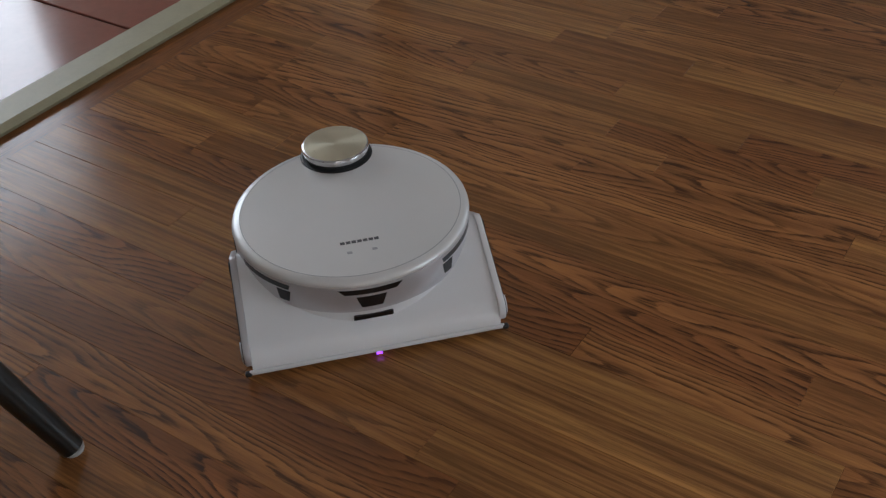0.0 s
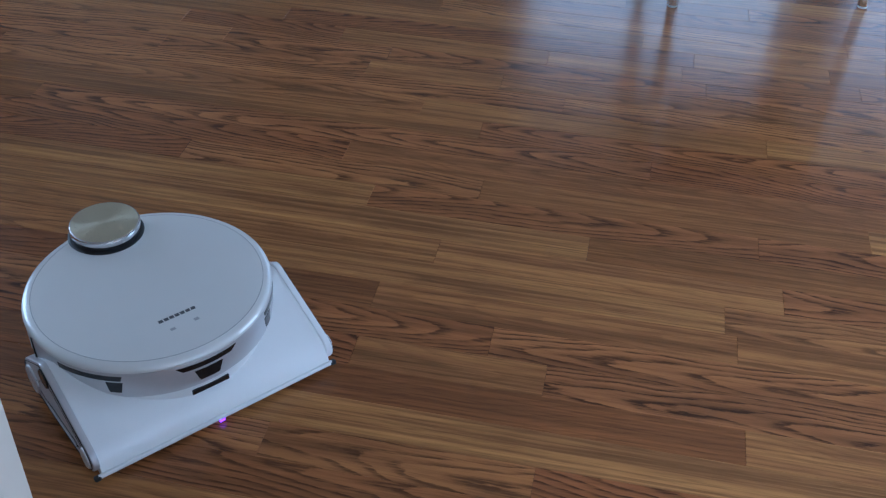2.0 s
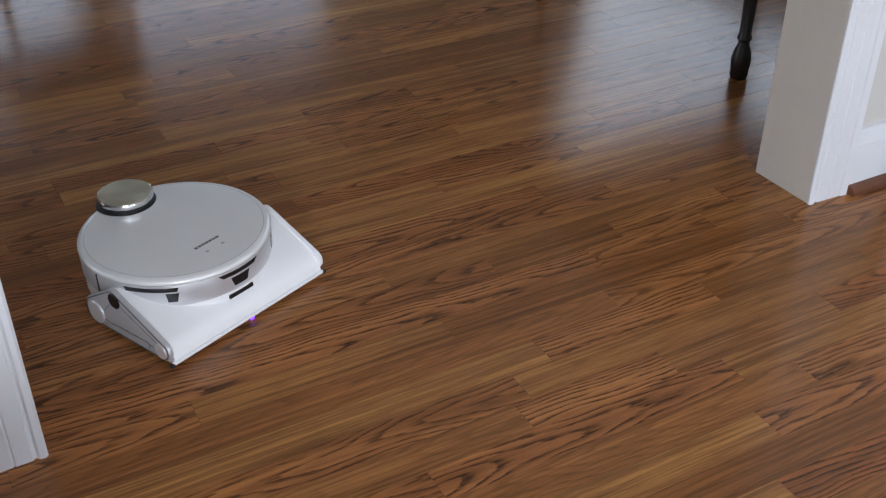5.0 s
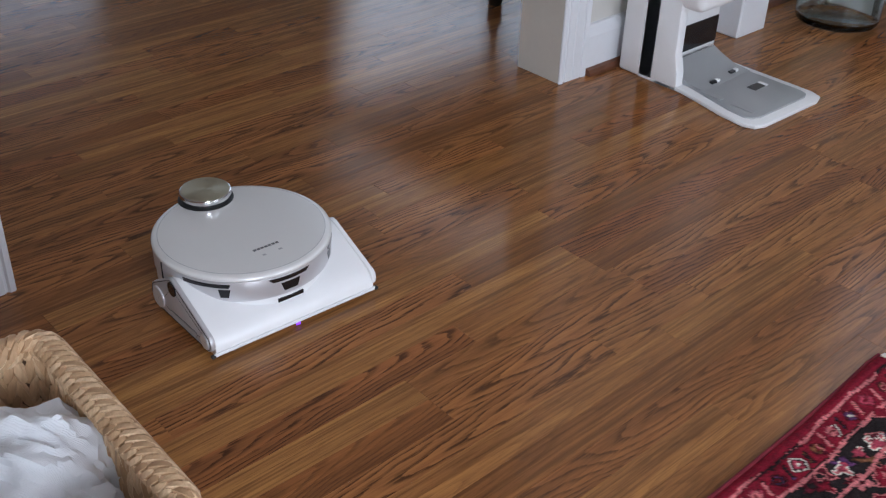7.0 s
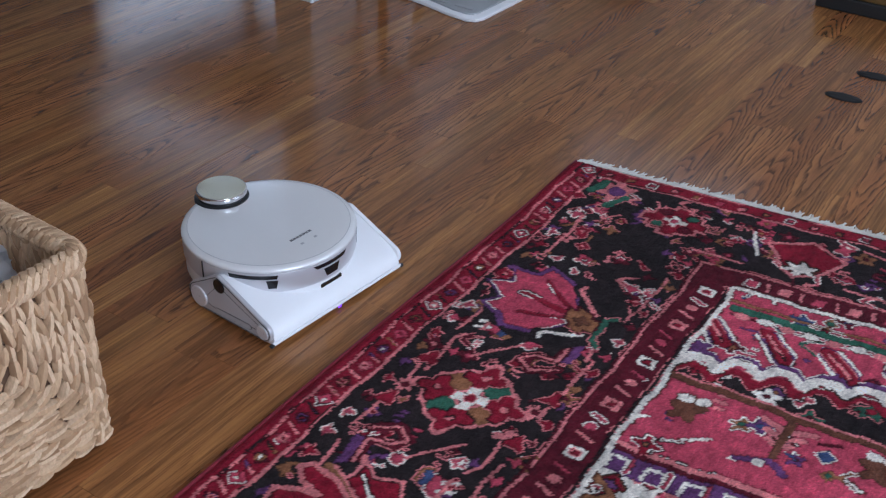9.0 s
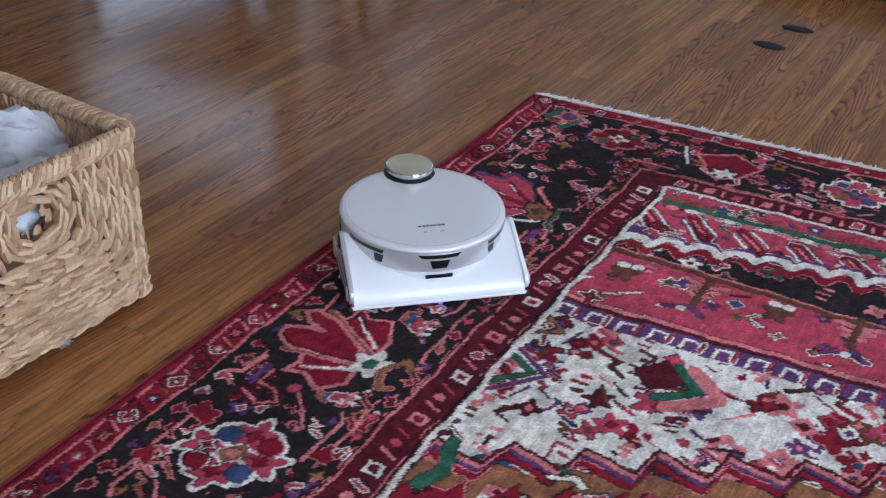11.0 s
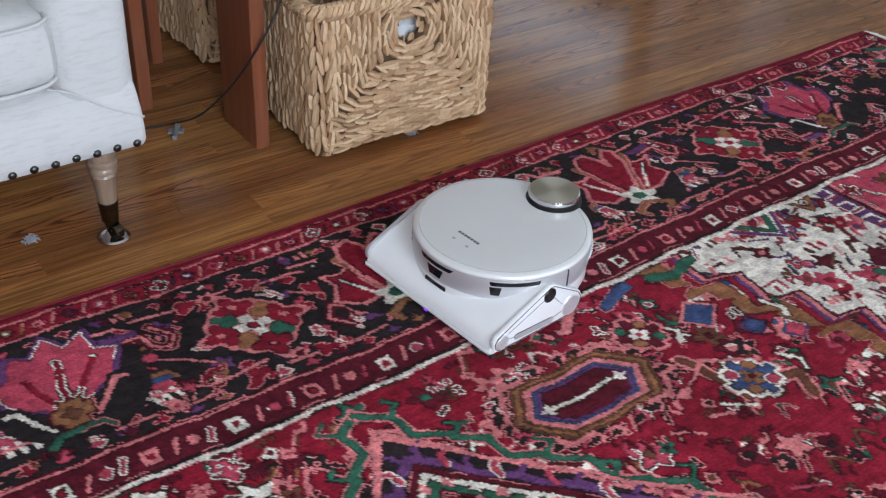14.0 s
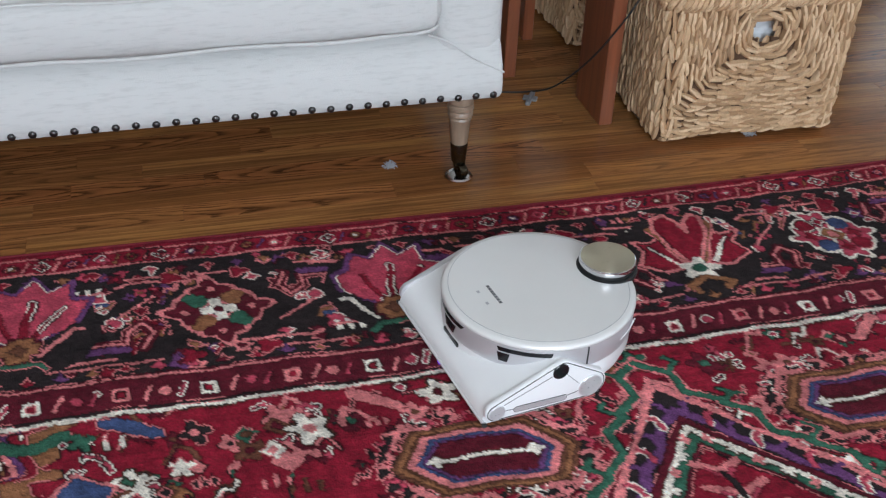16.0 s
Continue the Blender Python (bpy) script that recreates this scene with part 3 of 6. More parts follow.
def rosette(L, x, v, r, outer, petals, inner, heart, s=1.0):
    """A stepped flower: four arms and four corner petals round a cross."""
    k = r / 4
    arms = [(-1, -4), (1, -4), (1, -3), (2.4, -3), (2.4, -2.4), (3, -2.4), (3, -1), (4, -1), (4, 1), (3, 1), (3, 2.4), (2.4, 2.4), (2.4, 3), (1, 3), (1, 4), (-1, 4), (-1, 3), (-2.4, 3), (-2.4, 2.4), (-3, 2.4), (-3, 1), (-4, 1), (-4, -1), (-3, -1), (-3, -2.4), (-2.4, -2.4), (-2.4, -3), (-1, -3)]
    pts = moved(arms, x, v, k * s, k)
    L.poly(pts, petals[0])
    L.line(pts, 0.007, outer, True)
    for n, (a, b) in enumerate(((1, 1), (1, -1), (-1, -1), (-1, 1))):
        L.blob(x + 1.75 * a * k * s, v + 1.75 * b * k, 0.9 * k * s, 0.9 * k, petals[1 + n % 2])
    L.rect(x - 1.5 * k * s, x + 1.5 * k * s, v - 0.55 * k, v + 0.55 * k, inner)
    L.rect(x - 0.55 * k * s, x + 0.55 * k * s, v - 1.5 * k, v + 1.5 * k, inner)
    L.blob(x, v, 0.5 * k, 0.5 * k, heart)


def wavy_flower(L, x, v, r):
    """A square flower: rose petals on its axes, blue and crimson between them, a wavy ivory outline."""
    axes, diag = ((1, 0), (-1, 0), (0, 1), (0, -1)), ((1, -1), (-1, 1), (1, 1), (-1, -1))
    for grow, pick in ((0.10, "W"), (0.0, None)):
        for a, b in axes:
            L.blob(x + a * r * 0.60, v + b * r * 0.60, r * (0.36 + grow), r * (0.36 + grow), pick or "P", 5, math.atan2(b, a) * 5)
        for n, (a, b) in enumerate(diag):
            L.blob(x + a * r * 0.44, v + b * r * 0.44, r * (0.25 + grow), r * (0.25 + grow), pick or ("B" if n < 2 else "R"))
    for a, b in axes:
        L.blob(x + a * r * 0.56, v + b * r * 0.56, r * 0.15, r * 0.15, "R", 4)
    L.poly([(x - r * 0.32, v), (x, v - r * 0.32), (x + r * 0.32, v), (x, v + r * 0.32)], "T")
    L.blob(x, v, r * 0.13, r * 0.13, "S")


def border_flower(L, x, v, r, lobe="R"):
    """Four trefoil lobes with a rose outline round a white cross; green and tan between the lobes."""
    axes, diag = ((1, 0), (-1, 0), (0, 1), (0, -1)), ((-1, -1), (1, 1), (1, -1), (-1, 1))
    for a, b in axes:
        L.blob(x + a * r * 0.72, v + b * r * 0.76, r * 0.46, r * 0.46, "S", 4, 0.0)
    for n, (a, b) in enumerate(diag):
        L.blob(x + a * r * 0.42, v + b * r * 0.42, r * 0.36, r * 0.36, "S")
        L.blob(x + a * r * 0.42, v + b * r * 0.42, r * 0.29, r * 0.29, "G" if n < 2 else "T")
    for a, b in axes:
        L.blob(x + a * r * 0.70, v + b * r * 0.74, r * 0.36, r * 0.36, lobe, 4, 0.0)
        L.blob(x + a * r * 0.74, v + b * r * 0.78, r * 0.09, r * 0.09, "S")
    k = r * 0.125
    L.rect(x - 3.2 * k, x + 3.2 * k, v - k, v + k, "W")
    L.rect(x - k, x + k, v - 3.2 * k, v + 3.2 * k, "W")
    L.blob(x, v, k * 0.95, k * 0.95, lobe)
    for d in (-1, 1):
        L.blob(x + 0.02 * d, v + d * r * 1.36, r * 0.19, r * 0.19, "S", 6)
        L.blob(x + 0.02 * d, v + d * r * 1.36, r * 0.10, r * 0.10, "D")


def palmette(L, x, v, kind):
    """A fan on a stem that leans along the border, its foot towards the middle of the rug."""
    def leant(pts):
        return [(x + a - 0.24 * b, v + b) for a, b in pts]

    if kind:
        # crimson heart between outlined side leaves, a white flower at the foot
        heart = [(-0.018, 0.045), (-0.042, -0.02), (-0.058, -0.075), (-0.046, -0.118), (-0.020, -0.128), (0.002, -0.098), (0.010, -0.062), (0.018, -0.100), (0.036, -0.122), (0.056, -0.108), (0.052, -0.06), (0.030, 0.0), (0.008, 0.045)]
        for d in (-1, 1):
            wing = [(d * 0.022, 0.055), (d * 0.060, -0.050), (d * 0.082, -0.040), (d * 0.118, -0.050), (d * 0.098, -0.012), (d * 0.120, 0.030), (d * 0.070, 0.062)]
            L.poly(leant(wing), "R")
            L.line(leant(wing), 0.009, "S", True)
            L.line(leant([(d * 0.040, 0.045), (d * 0.088, -0.028)]), 0.010, "W")
            L.line(leant([(d * 0.018, 0.040), (d * 0.066, -0.085)]), 0.017, "T")
            L.line(leant([(d * 0.026, 0.044), (d * 0.074, -0.080)]), 0.005, "S")
        L.poly(leant(heart), "R")
        L.line(leant(heart), 0.0095, "S", True)
        L.blob(x - 0.016, v + 0.066, 0.036, 0.030, "W", 5)
        L.blob(x - 0.016, v + 0.066, 0.016, 0.013, "G")
        for d in (-1, 1):
            L.line(leant([(0, 0.095), (d * 0.045, 0.115), (d * 0.03, 0.135)]), 0.016, "T")
    else:
        fan = [(-0.030, 0.040), (-0.085, 0.010), (-0.108, -0.050), (-0.082, -0.070), (-0.070, -0.115), (-0.035, -0.095), (-0.010, -0.140), (0.020, -0.098), (0.055, -0.122), (0.066, -0.070), (0.100, -0.060), (0.085, 0.005), (0.030, 0.040)]
        L.poly([(x + (a - 0.24 * b) * 1.14, v + b * 1.12) for a, b in fan], "U")
        L.poly(leant(fan), "P")
        L.line(leant([(-0.02, 0.03), (-0.06, -0.05)]), 0.010, "R")
        L.line(leant([(0.02, 0.03), (0.06, -0.05)]), 0.010, "R")
        L.line(leant([(0.0, 0.03), (0.0, -0.07)]), 0.016, "R")
        for d in (-1, 1):
            L.line(leant([(d * 0.034, 0.085), (d * 0.085, 0.012), (d * 0.102, 0.016)]), 0.022, "K")
            L.line(leant([(d * 0.036, 0.085), (d * 0.084, 0.018), (d * 0.100, 0.022)]), 0.0095, "W" if d < 0 else "S")
        block = [(-0.022, 0.030), (0.022, 0.030), (0.022, 0.045), (0.036, 0.045), (0.036, 0.080), (0.022, 0.080), (0.022, 0.098), (-0.022, 0.098), (-0.022, 0.080), (-0.036, 0.080), (-0.036, 0.045), (-0.022, 0.045)]
        L.poly(leant(block), "T")
        L.line(leant(block), 0.005, "D", True)
        L.blob(x - 0.016, v + 0.064, 0.014, 0.014, "N", 4)
        for d in (-1, 1):
            L.line(leant([(0, 0.108), (d * 0.035, 0.105), (d * 0.05, 0.122)]), 0.015, "G")


def scroll(L, x, v, sx, sv):
    """A hooked stem with a comb-backed beast and loose sticks."""
    L.line(moved([(-0.13, -0.10), (-0.02, -0.105), (0.0, -0.095)], x, v, sx, sv), 0.007, "S")
    L.line(moved([(0.03, 0.115), (0.12, 0.108)], x, v, sx, sv), 0.007, "S")
    L.line(moved([(-0.02, 0.09), (-0.045, 0.05), (-0.025, 0.02), (0.0, 0.04), (0.005, 0.075), (0.10, 0.07)], x, v, sx, sv), 0.022, "D")
    L.line(moved([(-0.02, 0.09), (-0.045, 0.05), (-0.025, 0.02), (0.0, 0.04), (0.005, 0.075), (0.10, 0.07)], x, v, sx, sv), 0.006, "S")
    L.line(moved([(0.01, 0.09), (0.09, 0.086)], x, v, sx, sv), 0.018, "U")
    L.line(moved([(-0.06, -0.055), (0.01, 0.0)], x, v, sx, sv), 0.006, "S")
    L.blob(x + 0.018 * sx, v + 0.012 * sv, 0.013, 0.013, "P")
    # the beast: white comb, rose flank, blue belly, tan outline
    L.line(moved([(0.012, -0.052), (0.02, -0.034), (0.098, -0.030), (0.118, -0.05)], x, v, sx, sv), 0.012, "T")
    L.poly(moved([(0.022, -0.055), (0.026, -0.082), (0.10, -0.078), (0.108, -0.052)], x, v, sx, sv), "P")
    L.line(moved([(0.024, -0.048), (0.105, -0.044)], x, v, sx, sv), 0.015, "B")
    for k in range(4):
        L.line(moved([(0.034 + 0.02 * k, -0.076), (0.030 + 0.02 * k, -0.098)], x, v, sx, sv), 0.009, "W" if k < 3 else "S")
    L.line(moved([(0.026, -0.084), (0.10, -0.080)], x, v, sx, sv), 0.007, "S")
    L.line(moved([(0.112, -0.05), (0.125, -0.02), (0.105, -0.005)], x, v, sx, sv), 0.014, "T")


def sprinkle(L, rng, inside, n, dyes, size, ground=None):
    """Small florets, hooks and sticks over one ground."""
    g = None if ground is None else [DYE_KEYS.index(c) for c in ground]
    x0, x1, v0, v1 = inside
    for _ in range(n):
        x, v = rng.uniform(x0, x1), rng.uniform(v0, v1)
        i, j = min(np.searchsorted(L.xs, x), len(L.xs) - 1), min(np.searchsorted(L.vs, v), len(L.vs) - 1)
        if g is not None and L.C[i, j] not in g:
            continue
        kind, r = rng.random(), size * rng.uniform(0.6, 1.25)
        c, d = rng.choice(dyes), rng.choice(dyes)
        if kind < 0.34:
            L.blob(x, v, r, r, c, 4 if rng.random() < 0.5 else 5, rng.uniform(0, 3))
            L.blob(x, v, r * 0.36, r * 0.36, d)
        elif kind < 0.52:
            a = rng.uniform(0, 3.1)
            L.line([(x - r * math.cos(a), v - r * math.sin(a)), (x + r * math.cos(a), v + r * math.sin(a))], 0.007, c)
        elif kind < 0.72:
            s = rng.choice((-1, 1))
            L.line([(x - r, v + r), (x - r * 0.2, v - r * 0.4), (x + r * 0.5, v), (x + r, v - s * r)], 0.009, c)
            L.line([(x - r, v + r + 0.008), (x - r * 0.2, v - r * 0.4 + 0.008)], 0.005, d)
        elif kind < 0.86:
            L.poly([(x - r, v), (x, v - r), (x + r, v), (x, v + r)], c)
            L.poly([(x - r * 0.5, v), (x, v - r * 0.5), (x + r * 0.5, v), (x, v + r * 0.5)], d)
        else:
            for k in range(3):
                L.rect(x + (k - 1) * r * 0.9 - 0.004, x + (k - 1) * r * 0.9 + 0.004, v - r * (0.5 + 0.4 * (k % 2)), v + r * 0.4, c)


def lozenge(L, x, v, w, h):
    """The long hexagon with a barred heart."""
    six = [(-1, 0), (-0.66, -1), (0.66, -1), (1, 0), (0.66, 1), (-0.66, 1)]
    for k in range(26):
        a = 2 * math.pi * k / 26
        px, pv = x + w * 1.34 * math.copysign(abs(math.cos(a)) ** 0.8, math.cos(a)), v + h * 1.75 * math.copysign(abs(math.sin(a)) ** 0.8, math.sin(a))
        L.blob(px, pv, 0.019, 0.015, "K", 4, a)
        L.line([(px - 0.012, pv - 0.008), (px + 0.004, pv - 0.010), (px + 0.012, pv + 0.004), (px + 0.002, pv + 0.010)], 0.008, "S" if k % 3 else "P")
    for k, c in ((1.40, "N"), (1.30, "T"), (1.17, "N"), (1.08, "S"), (0.92, "B"), (0.82, "U"), (0.72, "D")):
        L.poly(moved(six, x, v, w * (1 + (k - 1) * 0.75), h * k), c)
    L.line([(x - w * 0.52, v + 0.002), (x + w * 0.5, v - 0.002)], 0.007, "W")
    L.blob(x - w * 0.66, v, 0.012, 0.010, "W", 4)
    L.blob(x + w * 0.66, v, 0.012, 0.010, "W", 4)
    for s in (-1, 1):
        L.line([(x + s * w * 1.15, v - h * 0.8), (x + s * w * 0.95, v - h * 1.5), (x + s * w * 0.55, v - h * 1.45)], 0.010, "S")
        L.line([(x + s * w * 1.15, v + h * 0.8), (x + s * w * 0.95, v + h * 1.5), (x + s * w * 0.55, v + h * 1.45)], 0.010, "S")


def weave(xs, vs):
    L = Loom(xs, vs)
    rng = random.Random(11)
    mid = RUG_MID
    # field: crimson, with small work all over
    sprinkle(L, rng, (-3.0, 0.2, 0.5, 1.5), 1900, ["D", "P", "S", "N", "K", "G", "D", "K", "T", "P", "S", "R", "D"], 0.0150)
    sprinkle(L, rng, (-3.0, 0.2, 0.5, 1.4), 800, ["S", "K", "W", "D", "S", "D", "N", "G", "P"], 0.024)
    for s in (-1, 1):
        at = lambda x: mid + s * (x - mid) - (0.27 if s < 0 and x > -0.6 else 0.0)
        # ivory spandrel behind a stepped diagonal
        L.poly([(at(0.19), 0.49), (at(-0.36), 0.49), (at(0.05), 1.42), (at(0.19), 1.42)], "W")
        lo, hi = min(at(-0.36), at(0.19)), max(at(-0.36), at(0.19))
        sprinkle(L, rng, (lo, hi, 0.5, 1.4), 300, ["P", "R", "S", "U", "D", "P", "R", "S", "N", "B", "W"], 0.024, ["W", "P", "S", "R", "D", "U", "B", "N", "K"])
        for c, off, wd in (("T", -0.048, 0.060), ("R", -0.012, 0.016), ("U", 0.002, 0.013), ("S", 0.013, 0.010), ("D", 0.022, 0.007)):
            pts, n = [], 9
            for k in range(n + 1):
                x, v = -0.36 + 0.42 * k / n + off, 0.49 + 0.95 * k / n
                pts += [(at(x - 0.030), v), (at(x + 0.040), v + 0.016)]
            L.line(pts, wd, c)
        for k in range(13):
            x, v = -0.36 + 0.42 * k / 13 - 0.07, 0.49 + 0.95 * k / 13
            L.poly([(at(x - 0.03), v), (at(x + 0.03), v + 0.03), (at(x - 0.03), v + 0.05)], "R")
        # birds and crossed leaves in the crimson
        for dx, dv in ((0.0, 0.0), (0.055, 0.048)):
            quad = [(at(-0.400 + dx), 0.735 + dv), (at(-0.365 + dx), 0.715 + dv), (at(-0.345 + dx), 0.745 + dv), (at(-0.385 + dx), 0.770 + dv)]
            L.poly(quad, "B" if dx == 0 else "P")
            L.line(quad, 0.006, "U" if dx == 0 else "B", True)
        bird = [(at(-0.565), 0.730), (at(-0.550), 0.790), (at(-0.545), 0.860), (at(-0.480), 0.850), (at(-0.425), 0.872), (at(-0.455), 0.920)]
        L.line(bird, 0.034, "S")
        L.line(bird, 0.020, "N")
        for x, v in ((-0.435, 0.640), (-0.300, 0.700), (-0.410, 0.820), (-0.520, 0.640)):
            L.line([(at(x), v), (at(x + 0.02), v + 0.03), (at(x + 0.005), v + 0.055)], 0.010, "W")
            L.blob(at(x + 0.03), v + 0.01, 0.010, 0.010, "G", 4)
        # leaf in the ivory
        L.poly([(at(0.035), 0.70), (at(0.085), 0.745), (at(0.035), 0.80), (at(-0.02), 0.75)], "D")
        L.line([(at(0.075), 0.77), (at(0.022), 0.825), (at(-0.03), 0.765)], 0.022, "G")
        L.line([(at(0.08), 0.80), (at(0.018), 0.865), (at(-0.045), 0.79)], 0.030, "S")
        L.line([(at(0.11), 0.50), (at(0.075), 0.545), (at(0.05), 0.50)], 0.016, "T")
        L.line([(at(-0.03), 0.50), (at(-0.065), 0.56), (at(-0.12), 0.505)], 0.016, "G")
        L.line([(at(-0.01), 0.51), (at(-0.065), 0.585), (at(-0.14), 0.51)], 0.012, "U")
        # running key beside the end panel
        L.rect(min(at(0.186), at(0.13)), max(at(0.186), at(0.13)), 0.49, 1.42, "U")
        for k in range(15):
            v = 0.505 + 0.062 * k
            L.line([(at(0.135), v), (at(0.165), v), (at(0.165), v + 0.03), (at(0.148), v + 0.03)], 0.007, "W")
            L.line([(at(0.137), v + 0.036), (at(0.17), v + 0.036)], 0.008, "P")
        for x, c, wd in ((0.196, "S", 0.012), (0.184, "D", 0.012)):
            L.line([(at(x), 0.49), (at(x), 1.42)], wd, c)
        # end panel: rose ground, dark lozenges, ivory zigzag
        a, b = sorted((at(0.203), at(0.735)))
        L.rect(a, b, 0.49, 1.45, "P")
        # black wedge between a tan bar and the ivory steps, rose ground below it
        L.poly([(at(0.415), 0.50), (at(0.455), 0.52), (at(0.54), 1.0), (at(0.50), 1.42), (at(0.36), 1.42)], "K")
        sprinkle(L, rng, (a, b, 0.5, 1.42), 150, ["P", "R", "G", "U", "S", "W", "T", "D", "B"], 0.019, ["K", "P"])
        L.line([(at(0.415), 0.49), (at(0.385), 0.95), (at(0.36), 1.42)], 0.020, "N")
        L.line([(at(0.425), 0.49), (at(0.395), 0.95), (at(0.37), 1.42)], 0.006, "S")
        for v in (0.72, 1.02, 1.32):
            for k, wd in ((0.0, 0.085), (0.022, 0.060), (0.044, 0.036)):
                L.line([(at(0.37 - k), v - wd / 2), (at(0.36 - k), v), (at(0.37 - k), v + wd / 2)], 0.014, "S")
            L.line([(at(0.39), v), (at(0.29), v)], 0.015, "N")
        for v in (0.56, 0.87, 1.17):
            L.blob(at(0.335), v, 0.03, 0.026, "N", 5)
            L.blob(at(0.365), v - 0.012, 0.011, 0.014, "W")
            L.blob(at(0.365), v + 0.016, 0.011, 0.012, "W")
            L.line([(at(0.25), v + 0.11), (at(0.275), v + 0.16), (at(0.25), v + 0.19)], 0.014, "U")
            L.blob(at(0.262), v + 0.145, 0.010, 0.010, "W")
        # slanting leaves hang over the ivory steps
        for k in range(9):
            v = 0.485 + 0.112 * k
            for wd, c in ((0.062, "P"), (0.050, "W"), (0.038, "U"), (0.026, "R")):
                L.line([(at(0.618), v), (at(0.545), v + 0.062)], wd, c)
            L.line([(at(0.612), v + 0.004), (at(0.552), v + 0.056)], 0.006, "S")
        for c, off, wd in (("R", -0.030, 0.020), ("U", 0.018, 0.015), ("W", 0.0, 0.022)):
            zig = []
            for k in range(14):
                base = 0.452 + 0.012 * min(k, 6) + off
                zig += [(at(base), 0.495 + 0.07 * k), (at(base + 0.036), 0.515 + 0.07 * k), (at(base + 0.036), 0.545 + 0.07 * k)]
            L.line(zig, wd, c)
        L.line([(at(0.668), 0.52), (at(0.658), 1.42)], 0.026, "G")
        L.line([(at(0.690), 0.50), (at(0.684), 1.42)], 0.009, "T")
        L.line([(at(0.646), 0.52), (at(0.638), 1.42)], 0.007, "D")
        for k in range(22):
            L.blob(at(0.648), 0.54 + 0.043 * k, 0.010, 0.015, "W" if k % 2 else "S")
        # barred lozenges in the crimson
        lozenge(L, at(-0.755), 0.70, 0.118, 0.054)
        if s > 0:
            rosette(L, at(-0.56), 0.64, 0.05, "S", ["D", "G", "T"], "W", "P")
            rosette(L, at(-0.50), 0.83, 0.055, "W", ["B", "P", "T"], "T", "D")
        L.poly([(at(-0.42), 0.62), (at(-0.38), 0.66), (at(-0.44), 0.70), (at(-0.475), 0.655)], "B")
        L.line([(at(-0.42), 0.62), (at(-0.38), 0.66), (at(-0.44), 0.70), (at(-0.475), 0.655)], 0.007, "S", True)
        L.line([(at(-0.62), 0.80), (at(-0.54), 0.75), (at(-0.47), 0.79)], 0.010, "S")
        L.line([(at(-0.29), 0.53), (at(-0.36), 0.55), (at(-0.41), 0.53)], 0.028, "G")
        L.line([(at(-0.47), 0.515), (at(-0.55), 0.55)], 0.030, "B")
        L.line([(at(-0.60), 0.515), (at(-0.66), 0.56)], 0.024, "S")
        # medallion flank with a green vine
        L.poly([(mid, 0.575), (at(-0.72), 1.08), (at(-0.72), 1.45), (mid, 1.45)], "K")
        edge = [(mid, 0.585), (at(-0.83), 0.94), (at(-0.70), 1.12)]
        L.line(edge, 0.010, "S")
        vine = []
        for k in range(16):
            t = k / 15
            x, v = mid + s * (0.005 + 0.33 * t), 0.555 + 0.46 * t
            vine.append((x + s * (0.018 if k % 2 else -0.006), v - (0.016 if k % 4 < 2 else -0.006)))
        L.line(vine, 0.024, "S")
        L.line(vine, 0.016, "G")
        for x, v in vine[1::3]:
            L.line([(x, v), (x + s * 0.03, v - 0.022), (x + s * 0.012, v - 0.036)], 0.012, "G")
        for c, top, wd in (("U", 0.662, 0.018), ("D", 0.684, 0.016), ("W", 0.704, 0.011), ("G", 0.724, 0.017), ("D", 0.742, 0.007)):
            pts = []
            for k in range(12):
                t = k / 11
                pts.append((mid + s * (0.36 * t + (0.014 if c == "U" and k % 2 else 0)), top + 0.44 * t))
            L.line(pts, wd, c)
        for k in range(14):
            t = k / 13
            x, v = mid + s * (0.015 + 0.33 * t), 0.648 + 0.42 * t
            L.line([(x, v + 0.022), (x + s * 0.004, v), (x + s * 0.022, v - 0.008)], 0.011, ("U", "P")[k % 2])
            L.blob(x + s * 0.004, v + 0.083, 0.008, 0.010, "W" if k % 2 else "S", 4)
        L.line([(mid, 0.602), (at(-0.72), 1.045)], 0.009, "S")
        L.poly([(mid, 0.752), (at(-0.90), 0.985), (at(-0.90), 1.45), (mid, 1.45)], "R")
        for k in range(6):
            L.line([(mid + s * 0.004, 0.80 + 0.05 * k), (mid + s * (0.035 + 0.012 * k), 0.785 + 0.05 * k)], 0.014, "S")
    for k in range(7):
        v = 0.80 + 0.05 * k
        for s in (-1, 1):
            L.line([(mid, v + 0.02), (mid + s * (0.02 + 0.008 * k), v - 0.002)], 0.008, "P")
    L.line([(mid, 0.81), (mid, 1.3)], 0.012, "K")
    # inner guard stripe: dark crimson with little squares
    for s in (0, 1):
        w = (-3.27, RUG_END, 0.408, 0.492)
        L.rect(*w, "D")
    x0, x1 = -2.92, 0.735
    for v, c, wd in ((0.410, "S", 0.007), (0.497, "W", 0.010), (0.487, "K", 0.006)):
        L.line([(x0, v), (x1 + (0.06 if v < 0.45 else 0), v)], wd, c)
    for k in range(52):
        x = 0.70 - 0.0695 * k
        if k % 2 == 0:
            L.rect(x - 0.014, x + 0.014, 0.438, 0.470, "S" if k % 4 else "W")
            L.rect(x - 0.006, x + 0.006, 0.447, 0.461, "R")
        else:
            c = ("P", "S")[k % 4 == 1]
            L.blob(x, 0.452, 0.010, 0.011, c)
            L.line([(x - 0.034, 0.468), (x - 0.022, 0.438)], 0.007, "S")
            L.line([(x + 0.022, 0.466), (x + 0.032, 0.440)], 0.007, "P")
